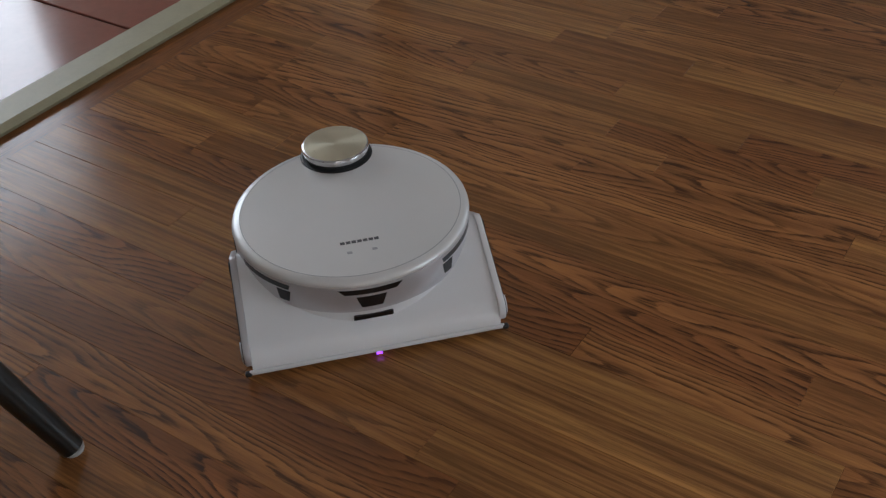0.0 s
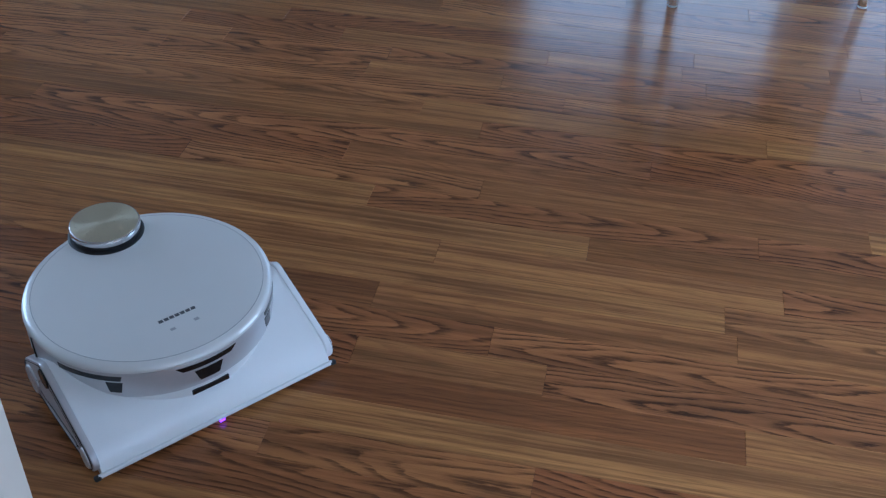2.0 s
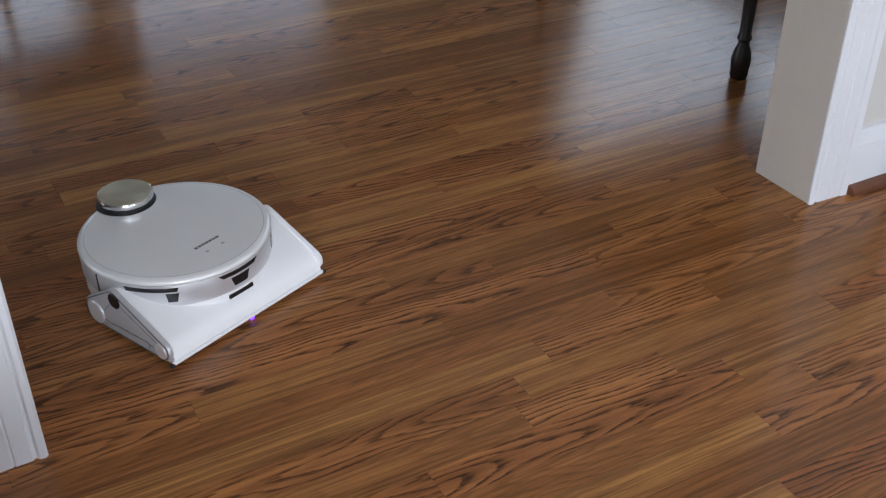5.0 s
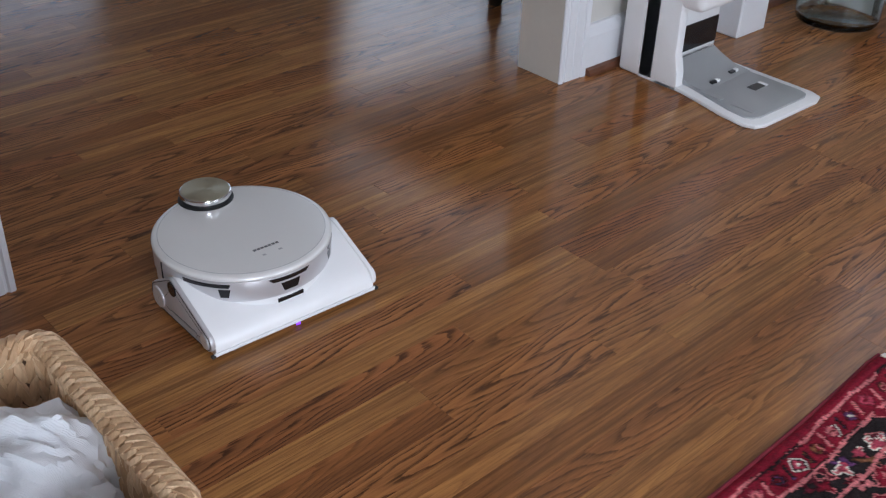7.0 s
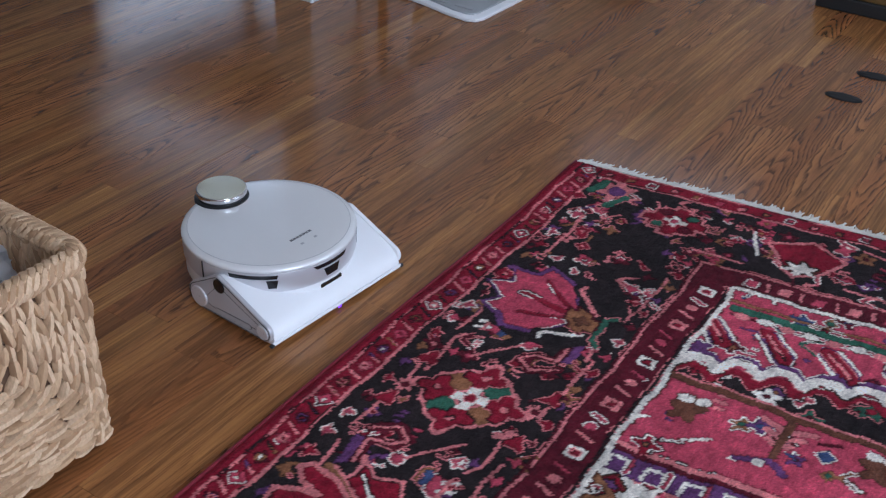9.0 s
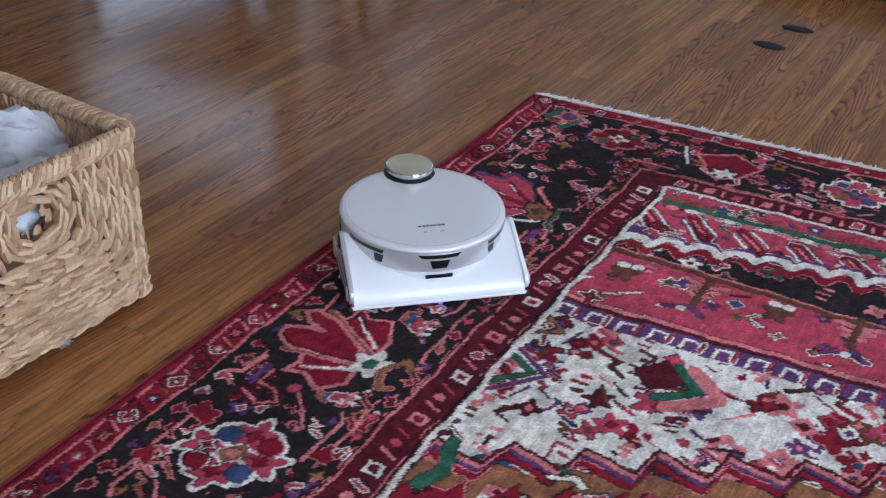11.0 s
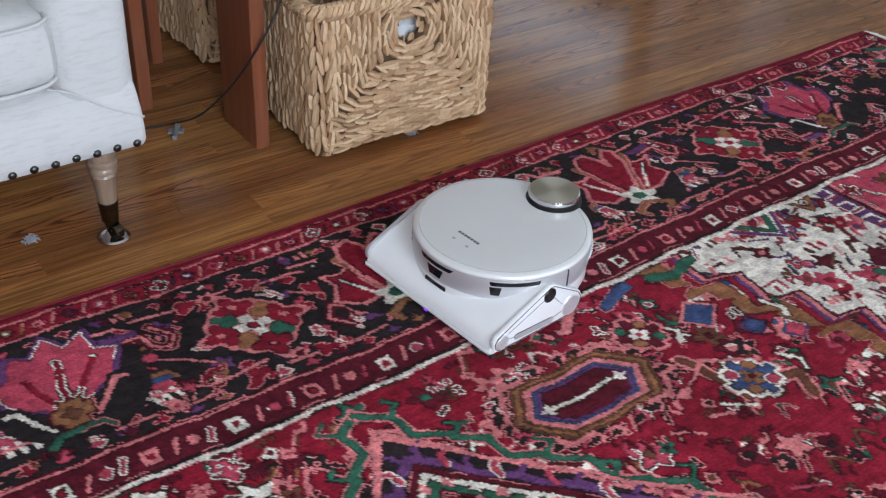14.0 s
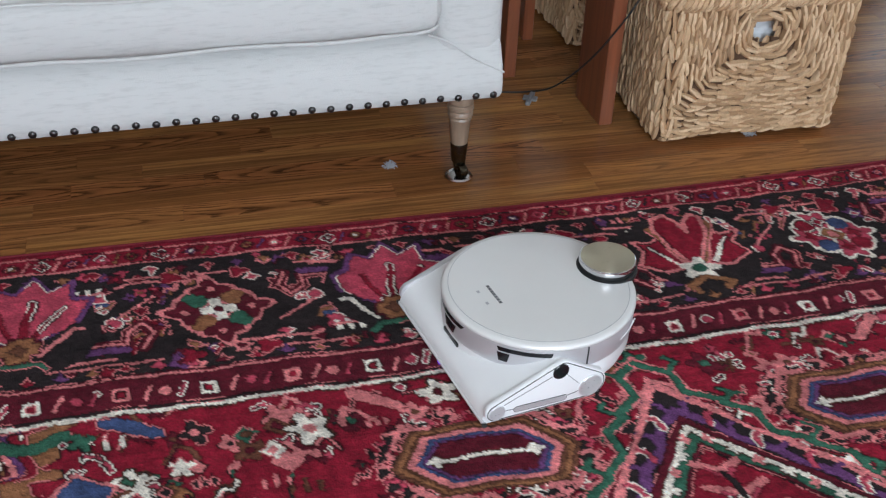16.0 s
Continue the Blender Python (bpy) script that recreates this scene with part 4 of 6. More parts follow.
    # main border: near-black, flowers and palmettes by turns
    L.rect(-3.27, RUG_END, 0.075, 0.402, "K")
    sprinkle(L, rng, (-3.2, 1.0, 0.085, 0.395), 620, ["R", "P", "P", "U", "D", "S", "T", "R", "K", "D"], 0.0155)
    for k in range(14):
        xa = 0.86 - 0.32 * k
        for v, lag in ((0.128, 0.0), (0.372, 0.16)):
            L.line([(xa - lag, v), (xa - lag - 0.09, v + 0.003), (xa - lag - 0.19, v - 0.002)], 0.0065, "S")
    for k in range(76):
        x = 0.86 - 0.054 * k
        for v, way, lag in ((0.100, 1, 0.0), (0.388, -1, 0.027), (0.158, -1, 0.02), (0.335, 1, 0.04)):
            c = ("R", "T", "P", "D", "U", "R", "P")[(k * 3 + int(v * 100)) % 7]
            if v not in (0.100, 0.388) and k % 3 == 0:
                continue
            L.poly([(x + lag - 0.017, v), (x + lag - 0.006, v + 0.004 * way), (x + lag, v + 0.020 * way), (x + lag + 0.006, v + 0.004 * way), (x + lag + 0.017, v), (x + lag, v - 0.009 * way)], c)
    flowers, palms = (0.18, -0.483, -1.083, -1.743, -2.36), (0.50, -0.16, -0.80, -1.415, -2.075, -2.70)
    for n, x in enumerate(flowers):
        for s in (-1, 1):
            scroll(L, x + s * 0.165, 0.245, s, 1 if (n + (s > 0)) % 2 else -1)
        L.blob(x, 0.25, 0.095, 0.095, "K")
        if n == 1:
            wavy_flower(L, x, 0.249, 0.084)
        else:
            border_flower(L, x, 0.246, 0.082, "D" if n % 2 else "R")
        for dv in (-0.115, 0.115):
            for dx in (-0.065, 0.065):
                L.blob(x + dx, 0.25 + dv * 1.02, 0.019, 0.016, "R", 3)
    for n, x in enumerate(palms):
        L.blob(x, 0.240, 0.128, 0.132, "K")
        palmette(L, x, 0.235, (0, 1, 1, 0, 0, 1)[n])
    L.line([(-3.27, 0.405), (1.0, 0.405)], 0.006, "D")
    # outer guard: red with pale squares, then the plain red selvedge
    L.rect(-3.27, RUG_END, 0.022, 0.074, "R")
    for k in range(80):
        x = 1.05 - 0.055 * k
        c = ("S", "T", "P", "U")[k % 4]
        L.poly([(x - 0.017, 0.049), (x, 0.033), (x + 0.017, 0.049), (x, 0.065)], ("P", "D")[k % 2])
        L.rect(x - 0.009, x + 0.009, 0.040, 0.057, c)
        L.rect(x - 0.004, x + 0.004, 0.045, 0.052, ("W", "R")[k % 3 > 0])
        L.line([(x + 0.021, 0.062), (x + 0.033, 0.036)], 0.006, ("T", "U", "S")[k % 3])
    L.line([(-3.27, 0.073), (RUG_END, 0.073)], 0.007, "S")
    L.line([(-3.27, 0.024), (RUG_END, 0.024)], 0.006, "S")
    L.rect(-3.3, RUG_END, 0.0, 0.021, "R")
    # the short end: the same stripes, narrower, round the corner
    for s in (1, -1):
        def at(d):
            return mid + s * (RUG_END - d - mid)

        def band(d0, d1, v0, dye):
            a, b = sorted((at(d0), at(d1)))
            L.rect(a, b, v0, 1.6, dye)

        band(0.285, 0.355, 0.46, "D")
        L.line([(at(0.352), 0.497), (at(0.352), 1.6)], 0.011, "W")
        L.line([(at(0.288), 0.41), (at(0.288), 1.6)], 0.007, "S")
        for k in range(17):
            v = 0.52 + 0.066 * k
            L.rect(min(at(0.308), at(0.334)), max(at(0.308), at(0.334)), v - 0.011, v + 0.011, "S" if k % 2 else "P")
            L.line([(at(0.308), v + 0.03), (at(0.332), v + 0.036)], 0.007, "S")
        band(0.058, 0.282, 0.40, "K")
        a, b = sorted((at(0.06), at(0.28)))
        sprinkle(L, rng, (a, b, 0.08, 1.5), 240, ["R", "P", "P", "U", "D", "S", "T"], 0.017, ["K"])
        rosette(L, at(0.165), 0.30, 0.07, "S", ["R", "G", "D"], "W", "P", 0.9)
        L.blob(at(0.10), 0.14, 0.04, 0.035, "S", 6)
        L.blob(at(0.10), 0.14, 0.022, 0.02, "U")
        L.line([(at(0.075), 0.105), (at(0.125), 0.09)], 0.024, "G")
        L.line([(at(0.12), 0.17), (at(0.17), 0.15)], 0.024, "G")
        for j, v in enumerate((0.58, 0.88, 1.18)):
            if j % 2 == 0:
                L.poly([(at(0.10), v), (at(0.15), v - 0.08), (at(0.23), v - 0.03), (at(0.25), v), (at(0.23), v + 0.03), (at(0.15), v + 0.08)], "R")
                L.line([(at(0.10), v), (at(0.15), v - 0.08), (at(0.23), v - 0.03), (at(0.25), v), (at(0.23), v + 0.03), (at(0.15), v + 0.08)], 0.009, "S", True)
                L.line([(at(0.12), v - 0.12), (at(0.21), v - 0.09)], 0.008, "W")
                L.blob(at(0.215), v, 0.024, 0.03, "W", 6)
            else:
                rosette(L, at(0.165), v, 0.075, "W", ["P", "T", "B"], "B", "T", 0.9)
            L.line([(at(0.085), v + 0.10), (at(0.10), v + 0.2)], 0.007, "S")
            L.line([(at(0.25), v - 0.2), (at(0.255), v - 0.1)], 0.007, "S")
        band(0.014, 0.056, 0.075, "R")
        for k in range(28):
            v = 0.10 + 0.052 * k
            L.rect(min(at(0.028), at(0.046)), max(at(0.028), at(0.046)), v - 0.009, v + 0.009, ("S", "T", "P")[k % 3])
        L.line([(at(0.056), 0.075), (at(0.056), 1.6)], 0.007, "S")
        L.line([(at(0.013), 0.02), (at(0.013), 1.6)], 0.006, "S")
    # single-knot outlines: rose against the dark grounds, dark against the ivory
    C, code = L.C, {k: i for i, k in enumerate(DYE_KEYS)}
    old = C.copy()

    def beside(mask):
        out = np.zeros_like(mask)
        out[1:] |= mask[:-1]
        out[:-1] |= mask[1:]
        out[:, 1:] |= mask[:, :-1]
        out[:, :-1] |= mask[:, 1:]
        return out

    tone = np.sin(37 * L.X + 11 * L.V) + np.sin(29 * L.V - 17 * L.X) + np.sin(61 * L.X)
    motif = np.isin(old, [code[k] for k in "RPBGTND"])
    C[motif & beside(old == code["K"]) & (tone > 0.1)] = code["S"]
    C[np.isin(old, [code[k] for k in "PSUBGTW"]) & beside(old == code["R"]) & (tone > 0.5)] = code["K"]
    C[np.isin(old, [code[k] for k in "UBGTWK"]) & beside(old == code["R"]) & (tone < -0.5)] = code["S"]
    C[motif & beside(old == code["W"]) & (tone > -0.4) & (L.V > 0.5)] = code["N"]
    C[np.isin(old, [code[k] for k in "RDBGUTK"]) & beside(old == code["P"]) & (tone > 0.2)] = code["W"]
    return C


def wool():
    mat, nt, b = material("dyed_wool", rough=0.95)
    dye = nt.nodes.new("ShaderNodeAttribute")
    dye.attribute_name = "dye"
    p = local(nt)
    knot = noisy(nt, p, 420.0, 2, 0.7)
    pile = noisy(nt, scaled(nt, p, 30.0, 130.0, 30.0), 1.0, 4, 0.6)
    wear = noisy(nt, p, 3.0, 5, 0.6)
    k = maths(nt, "ADD", maths(nt, "ADD", maths(nt, "MULTIPLY", knot, 0.7), maths(nt, "MULTIPLY", pile, 0.5)), maths(nt, "MULTIPLY", wear, 0.3))
    c = mix(nt, 1.0, dye.outputs["Color"], ramp(nt, k, (0.35, 0.55), (1.1, 1.35)), "MULTIPLY")
    nt.links.new(c, b.inputs["Base Color"])
    b.inputs["Sheen Weight"].default_value, b.inputs["Sheen Roughness"].default_value = 0.03, 0.5
    b.inputs["Specular IOR Level"].default_value = 0.06
    bump(nt, b, maths(nt, "ADD", knot, pile), 0.85, 0.004)
    return mat


def soft_noise(rng, shape, cell):
    """Smooth random clouds, about -0.5 to 0.5, a few knots across."""
    coarse = rng.uniform(-0.5, 0.5, (shape[0] // cell + 3, shape[1] // cell + 3))
    i, j = np.arange(shape[0]) / cell, np.arange(shape[1]) / cell
    a, b = i.astype(int), j.astype(int)
    u, w = (i - a)[:, None], (j - b)[None, :]
    u, w = u * u * (3 - 2 * u), w * w * (3 - 2 * w)
    p, q = coarse[np.ix_(a, b)], coarse[np.ix_(a + 1, b)]
    r, t = coarse[np.ix_(a, b + 1)], coarse[np.ix_(a + 1, b + 1)]
    return (p * (1 - u) + q * u) * (1 - w) + (r * (1 - u) + t * u) * w


def rug():
    ob = thing("rug", "hand-knotted crimson wool rug with dark floral border, lying on the floor", "rug")
    length = RUG_END - RUG_MID
    xs = np.arange(RUG_MID - length, RUG_END + 1e-6, 0.0030)
    fine = np.arange(0.0, 1.30, 0.0030)
    coarse = np.arange(fine[-1] + 0.02, RUG_DEEP + 0.001, 0.02)
    vs = np.concatenate([fine, coarse])
    cx, cv = xs, vs
    half = RUG_DEEP / 2
    order = np.sort(np.where(cv > half, RUG_DEEP - cv, cv))
    fold = np.where(cv > half, RUG_DEEP - cv, cv)
    code = weave(cx, order)[:, np.minimum(np.searchsorted(order, fold), len(order) - 1)]
    nx, nv = len(xs), len(vs)
    X, V = np.meshgrid(xs, vs, indexing="ij")
    rng = np.random.default_rng(3)
    z = 0.0092 + rng.normal(0, 0.0005, X.shape) + 0.0012 * soft_noise(rng, X.shape, 3) + 0.0008 * np.sin(7 * X + 3 * V) * np.sin(5 * V + 1)
    rim = np.minimum(np.minimum(V, RUG_DEEP - V), np.minimum(X - xs[0], xs[-1] - X))
    z = np.where(rim < 0.012, 0.0012 + (z - 0.0012) * np.sqrt(np.clip(rim / 0.012, 0, 1)), z)
    z += 0.004 * np.exp(-((X - 0.98) / 0.10) ** 2) * np.exp(-((V - 0.0) / 0.06) ** 2)
    edge = RUG_EDGE_Y + 0.012 * np.sin(2.3 * X + 0.6) + 0.022 * np.clip((X - 0.55) / 0.5, 0, 1) ** 2
    co = np.stack([X + RUG_SKEW * V, edge - V, z], -1).reshape(-1, 3)
    i, j = np.meshgrid(np.arange(nx - 1), np.arange(nv - 1), indexing="ij")
    a = (i * nv + j).ravel()
    quads = np.stack([a, a + 1, a + nv + 1, a + nv], 1)
    me = bpy.data.meshes.new("woven_panel")
    n = len(quads)
    me.vertices.add(len(co))
    me.vertices.foreach_set("co", co.ravel())
    me.loops.add(4 * n)
    me.loops.foreach_set("vertex_index", quads.ravel())
    me.polygons.add(n)
    me.polygons.foreach_set("loop_start", np.arange(0, 4 * n, 4))
    me.update(calc_edges=True)
    att = me.attributes.new("dye", "FLOAT_COLOR", "POINT")
    table = np.array([(*DYES[k], 1.0) for k in DYE_KEYS])
    col = table[code.ravel()]
    # uneven pile: dark between the colours, streaks along the weft, cloudy fading
    differs = np.zeros(code.shape, bool)
    differs[1:] |= code[1:] != code[:-1]
    differs[:, 1:] |= code[:, 1:] != code[:, :-1]
    differs &= ~np.isin(code, [DYE_KEYS.index(k) for k in "SW"])
    shade = np.where(differs, rng.uniform(0.30, 0.80, code.shape), 1.0)
    shade *= rng.uniform(0.80, 1.34, code.shape) * (1 + rng.normal(0, 0.05, (1, nv)))
    cloud = soft_noise(rng, code.shape, 5) * 0.55 + soft_noise(rng, code.shape, 40) * 0.35
    shade *= np.clip(1 + cloud, 0.45, 1.6)
    col[:, :3] *= shade.reshape(-1, 1)
    att.data.foreach_set("color", col.ravel())
    me.validate()
    me.materials.append(wool())
    pile = new("woven_panel", me)
    pile.parent = ob
    # fringe of loose cotton at both ends
    rnd = random.Random(9)
    for s, name in ((1, "fringe"), (-1, "fringe")):
        bm = bmesh.new()
        v = 0.004
        while v < RUG_DEEP - 0.005:
            x0 = (RUG_END if s > 0 else RUG_MID - length) + RUG_SKEW * v
            e = RUG_EDGE_Y + (0.02 if s > 0 else 0.0)
            n, d = rnd.uniform(0.012, 0.036), rnd.uniform(-0.014, 0.014)
            pts = [(x0 - s * 0.008, e - v, 0.0088), (x0 + s * 0.004, e - v + d * 0.2, 0.0075), (x0 + s * n * 0.6, e - v + d * 0.7, 0.0035), (x0 + s * n, e - v + d, 0.0018)]
            tube(pts, [0.0032, 0.0031, 0.0024, 0.0011], 5, bm)
            v += rnd.uniform(0.0032, 0.0058)
        tagged(part(name, bm, COTTON, ob, "off-white knotted cotton fringe", True), kind="stuff")
    # overcast edge along the long side
    bm = bmesh.new()
    pts = []
    for k in range(220):
        x = RUG_MID - length + 2 * length * k / 219
        y = RUG_EDGE_Y + 0.012 * math.sin(2.3 * x + 0.6) + 0.022 * min(max((x - 0.55) / 0.5, 0), 1) ** 2
        pts.append((x, y + 0.001, 0.0042))
    tube(pts, 0.0038, 7, bm)
    part("selvedge", bm, REDCORD, ob, "red overcast edge of the rug", True)
    return ob


COTTON = worn("cotton_fringe", (0.80, 0.76, 0.68), 0.95, vary=0.2, scale=60, fine=500, relief=0.4)
REDCORD = worn("red_selvedge", (0.20, 0.012, 0.025), 0.95, vary=0.3, scale=90, fine=500, relief=0.4)
rug()

# ---- woven baskets ----
def seagrass():
    mat, nt, b = material("seagrass", rough=0.7)
    g = nt.nodes.new("ShaderNodeNewGeometry")
    p = local(nt)
    one = g.outputs["Random Per Island"]
    c = ramp(nt, one, (0.0, (0.30, 0.16, 0.08)), (0.35, (0.58, 0.36, 0.20)), (0.75, (0.80, 0.57, 0.37)), (1.0, (0.50, 0.31, 0.18)))
    fib = noisy(nt, scaled(nt, p, 260.0, 260.0, 60.0), 1.0, 3, 0.6)
    c = mix(nt, maths(nt, "MULTIPLY", ramp(nt, fib, (0.4, 0.0), (0.75, 1.0)), 0.45), c, (0.22, 0.11, 0.045))
    c = mix(nt, maths(nt, "MULTIPLY", noisy(nt, p, 14.0, 4), 0.35), c, (0.63, 0.48, 0.30))
    nt.links.new(c, b.inputs["Base Color"])
    b.inputs["Specular IOR Level"].default_value = 0.3
    bump(nt, b, fib, 0.5, 0.0015)
    return mat


GRASS = seagrass()
# near-black brown: shade between strands and inside the basket, put into the colour
GAP_SHADE = worn("basket_gap_shade", (0.10, 0.05, 0.025), 0.85, vary=0.3, scale=40)


def lump(bm, centre, along, out, n, w, d, seg=6):
    """One visible turn of a twisted strand: a plump spindle lying on the wall."""
    along, out = along.normalized(), out.normalized()
    side = along.cross(out).normalized()
    rings = []
    for t, r in ((-0.5, 0.45), (-0.30, 0.90), (0.0, 1.0), (0.30, 0.90), (0.5, 0.45)):
        rings.append([bm.verts.new(centre + along * (t * n) + side * (math.cos(a) * w * r / 2) + out * (math.sin(a) * d * r)) for a in (2 * math.pi * k / seg for k in range(seg))])
    for a, b in zip(rings, rings[1:]):
        for k in range(seg):
            bm.faces.new((a[k], a[(k + 1) % seg], b[(k + 1) % seg], b[k]))
    bm.faces.new(rings[0][::-1])
    bm.faces.new(rings[-1])


def basket(m, label, seed):
    ob = thing("basket", label, "basket", m, "woven baskets")
    rnd = random.Random(seed)
    H = 0.346
    low, high = (0.229, 0.206), (0.239, 0.197)

    def rim_at(t, grow, z):
        """A rounded rectangle, t from 0 to 1 anticlockwise from the front left corner; returns place and outward way."""
        k = z / H
        hx = low[0] + (high[0] - low[0]) * k + grow
        hy = low[1] + (high[1] - low[1]) * k + grow
        r = 0.035 + max(grow, -0.03)
        straight = [2 * (hx - r), 2 * (hy - r), 2 * (hx - r), 2 * (hy - r)]
        arc = math.pi * r / 2
        total = sum(straight) + 4 * arc
        s = (t % 1.0) * total
        corners = [(-hx + r, -hy, 0), (hx, -hy + r, 90), (hx - r, hy, 180), (-hx, hy - r, 270)]
        for n in range(4):
            a = radians(corners[n][2])
            d = Vector((math.cos(a), math.sin(a), 0))
            o = Vector((d.y, -d.x, 0))
            if s <= straight[n]:
                return Vector((corners[n][0], corners[n][1], z)) + d * s, o
            s -= straight[n]
            if s <= arc:
                b = s / r
                c = Vector((corners[n][0], corners[n][1], z)) + d * straight[n] - o * r
                way = o * math.cos(b) + d * math.sin(b)
                return c + way * r, way
            s -= arc
        return rim_at(0.0, grow, z)

    per = 2 * (2 * 0.23 + 2 * 0.198) - 8 * 0.035 + 2 * math.pi * 0.035
    front, back = 0.203 / per, (0.406 + 0.055 + 0.33 + 0.055 + 0.203) / per

    def hole(p):
        x, z = p.x - 0.005, p.z - 0.270
        return (x / 0.038) ** 2 + (z / 0.027) ** 2

    def sag(p):
        lift = 0.012 * max(0.0, 1 - (p.x / 0.2) ** 2) * max(0.0, 1 - p.z / 0.08)
        return p + Vector((0, 0, lift))

    # core wall in the dark gap colour, with the two hand holes left open
    bm = bmesh.new()
    n, rows = 150, 26
    net = {}
    for i in range(n):
        for j in range(rows + 1):
            for lay, g in enumerate((-0.003, -0.011)):
                net[i, j, lay] = bm.verts.new(sag(rim_at(i / n, g, 0.006 + (H - 0.008) * j / rows)[0]))
    for i in range(n):
        for j in range(rows):
            c = (net[i, j, 0].co + net[(i + 1) % n, j + 1, 0].co) / 2
            if hole(c) < 1.0 and abs(c.y) > 0.15:
                continue
            for lay in (0, 1):
                q = [net[i, j, lay], net[(i + 1) % n, j, lay], net[(i + 1) % n, j + 1, lay], net[i, j + 1, lay]]
                bm.faces.new(q if lay == 0 else q[::-1])
    part("wall", bm, GAP_SHADE, ob, "dark backing of the basket wall, gap shade put into its colour", True)
    part("bottom", box(-0.205, 0.205, -0.183, 0.183, 0.004, 0.014, 0.003), GAP_SHADE, ob, "woven basket bottom, inside shade put into its colour")
    # strands outside, side by side; the front and back run round the hand hole
    up = Vector((0, 0, 1))
    names = [("weave", 0.0, 0.25), ("weave", 0.25, 0.5), ("weave", 0.5, 0.75), ("weave", 0.75, 1.0)]
    sheets = [bmesh.new() for _ in names]
    inner = bmesh.new()
    cols = 118
    for c in range(cols):
        t = (c + 0.5) / cols
        z = 0.006 + rnd.uniform(0, 0.02)
        flip = 1 if c % 2 else -1
        while z < H - 0.012:
            n_ = min(rnd.uniform(0.030, 0.056), max(H - 0.016 - z, 0.012))
            p, o = rim_at(t + rnd.uniform(-0.0012, 0.0012), 0.0, min(z + n_ / 2, H - 0.01))
            tang = Vector((-o.y, o.x, 0))
            face = int(((t + 0.03) % 1.0) * 4)
            flat = abs(o.y) > 0.9
            if not (flat and abs(p.x) < 0.19):
                lump(sheets[face], sag(p), up + tang * 0.20 * flip * rnd.uniform(0.2, 1.2), o, n_ * rnd.uniform(1.05, 1.2), rnd.uniform(0.0115, 0.0165), rnd.uniform(0.0075, 0.0135))
            if not (flat and hole(p) < 1.5):
                q, o2 = rim_at(t, -0.012, min(z + n_ / 2, H - 0.01))
                lump(inner, sag(q), up + tang * 0.30 * flip, -o2, n_ * 1.15, 0.0175, 0.006, 5)
            z += n_ * 0.9
    # front and back: strands run in rounded squares about the hand hole
    def ring_at(a, rho):
        c, d = math.cos(a), math.sin(a)
        k = (abs(c) ** 9 + abs(d) ** 9) ** (-1 / 9) if rho > 0.075 else (abs(c) ** 2.6 + abs(d) ** 2.6) ** (-1 / 2.6)
        return 0.005 + rho * k * c, 0.270 + rho * k * d * 0.88

    for side, face in ((-1, 0), (1, 2)):
        rho, row = 0.047, 0
        while rho < 0.36:
            a = -math.pi + rnd.uniform(0, 0.3)
            end = a + 2 * math.pi
            while a < end:
                n_ = rnd.uniform(0.026, 0.046)
                step = n_ / (rho * 1.12)
                (xa, za), (xb, zb) = ring_at(a, rho), ring_at(a + step, rho)
                p = Vector(((xa + xb) / 2, 0, (za + zb) / 2 + 0.0045 * math.sin(a * 7 + row * 0.8)))
                way = Vector((xb - xa, 0, zb - za)).normalized()
                way += Vector((-way.z, 0, way.x)) * 0.22 * rnd.uniform(0.0, 1.3) * (1 if row % 2 else -1)
                p.y = side * (low[1] + (high[1] - low[1]) * p.z / H)
                if abs(p.x) < 0.205 and 0.010 < p.z < H - 0.014 and hole(p) > 1.25:
                    lump(sheets[face], sag(p), way, Vector((0, side, 0)), n_ * rnd.uniform(1.05, 1.2), rnd.uniform(0.0115, 0.0165), rnd.uniform(0.0075, 0.0140))
                a += step * 0.88
            rho += 0.0128
            row += 1
    for (name, _, _), sheet in zip(names, sheets):
        tagged(part(name, sheet, GRASS, ob, "twisted tan seagrass strands", True), kind="stuff")
    tagged(part("lining_weave", inner, GRASS, ob, "seagrass strands inside the basket", True), kind="stuff")
    # plaited rim
    bm = bmesh.new()
    for k in range(128):
        t = k / 128
        p, o = rim_at(t, -0.005, H - 0.004)
        tang = Vector((-o.y, o.x, 0))
        for a in (-0.5, 0.55, 1.6, 2.7, 3.6):
            out = o * math.cos(a) + up * math.sin(a)
            lump(bm, p + out * 0.0120 + tang * 0.0046 * a, tang * 0.62 + out.cross(tang) * 0.85, out, 0.027, 0.0145, 0.0085, 6)
    core = [tuple(rim_at(k / 90, -0.005, H - 0.004)[0]) for k in range(90)]
    tube(core, 0.012, 8, bm, True)
    tagged(part("rim", bm, GRASS, ob, "plaited seagrass rim", True), kind="stuff")
    # corner feet where the strands gather
    for sx in (-1, 1):
        for sy in (-1, 1):
            bm = bmesh.new()
            for k in range(9):
                a = rnd.uniform(0, 6.28)
                lump(bm, Vector((sx * 0.202 + 0.011 * math.cos(a), sy * 0.180 + 0.011 * math.sin(a), 0.0085)), Vector((math.cos(a + 1.2), math.sin(a + 1.2), 0.1)), Vector((sx, sy, 0.2)), 0.036, 0.015, 0.0075)
            part("foot", bm, GRASS, ob, "knotted strand ends at the corner", True)
    return ob


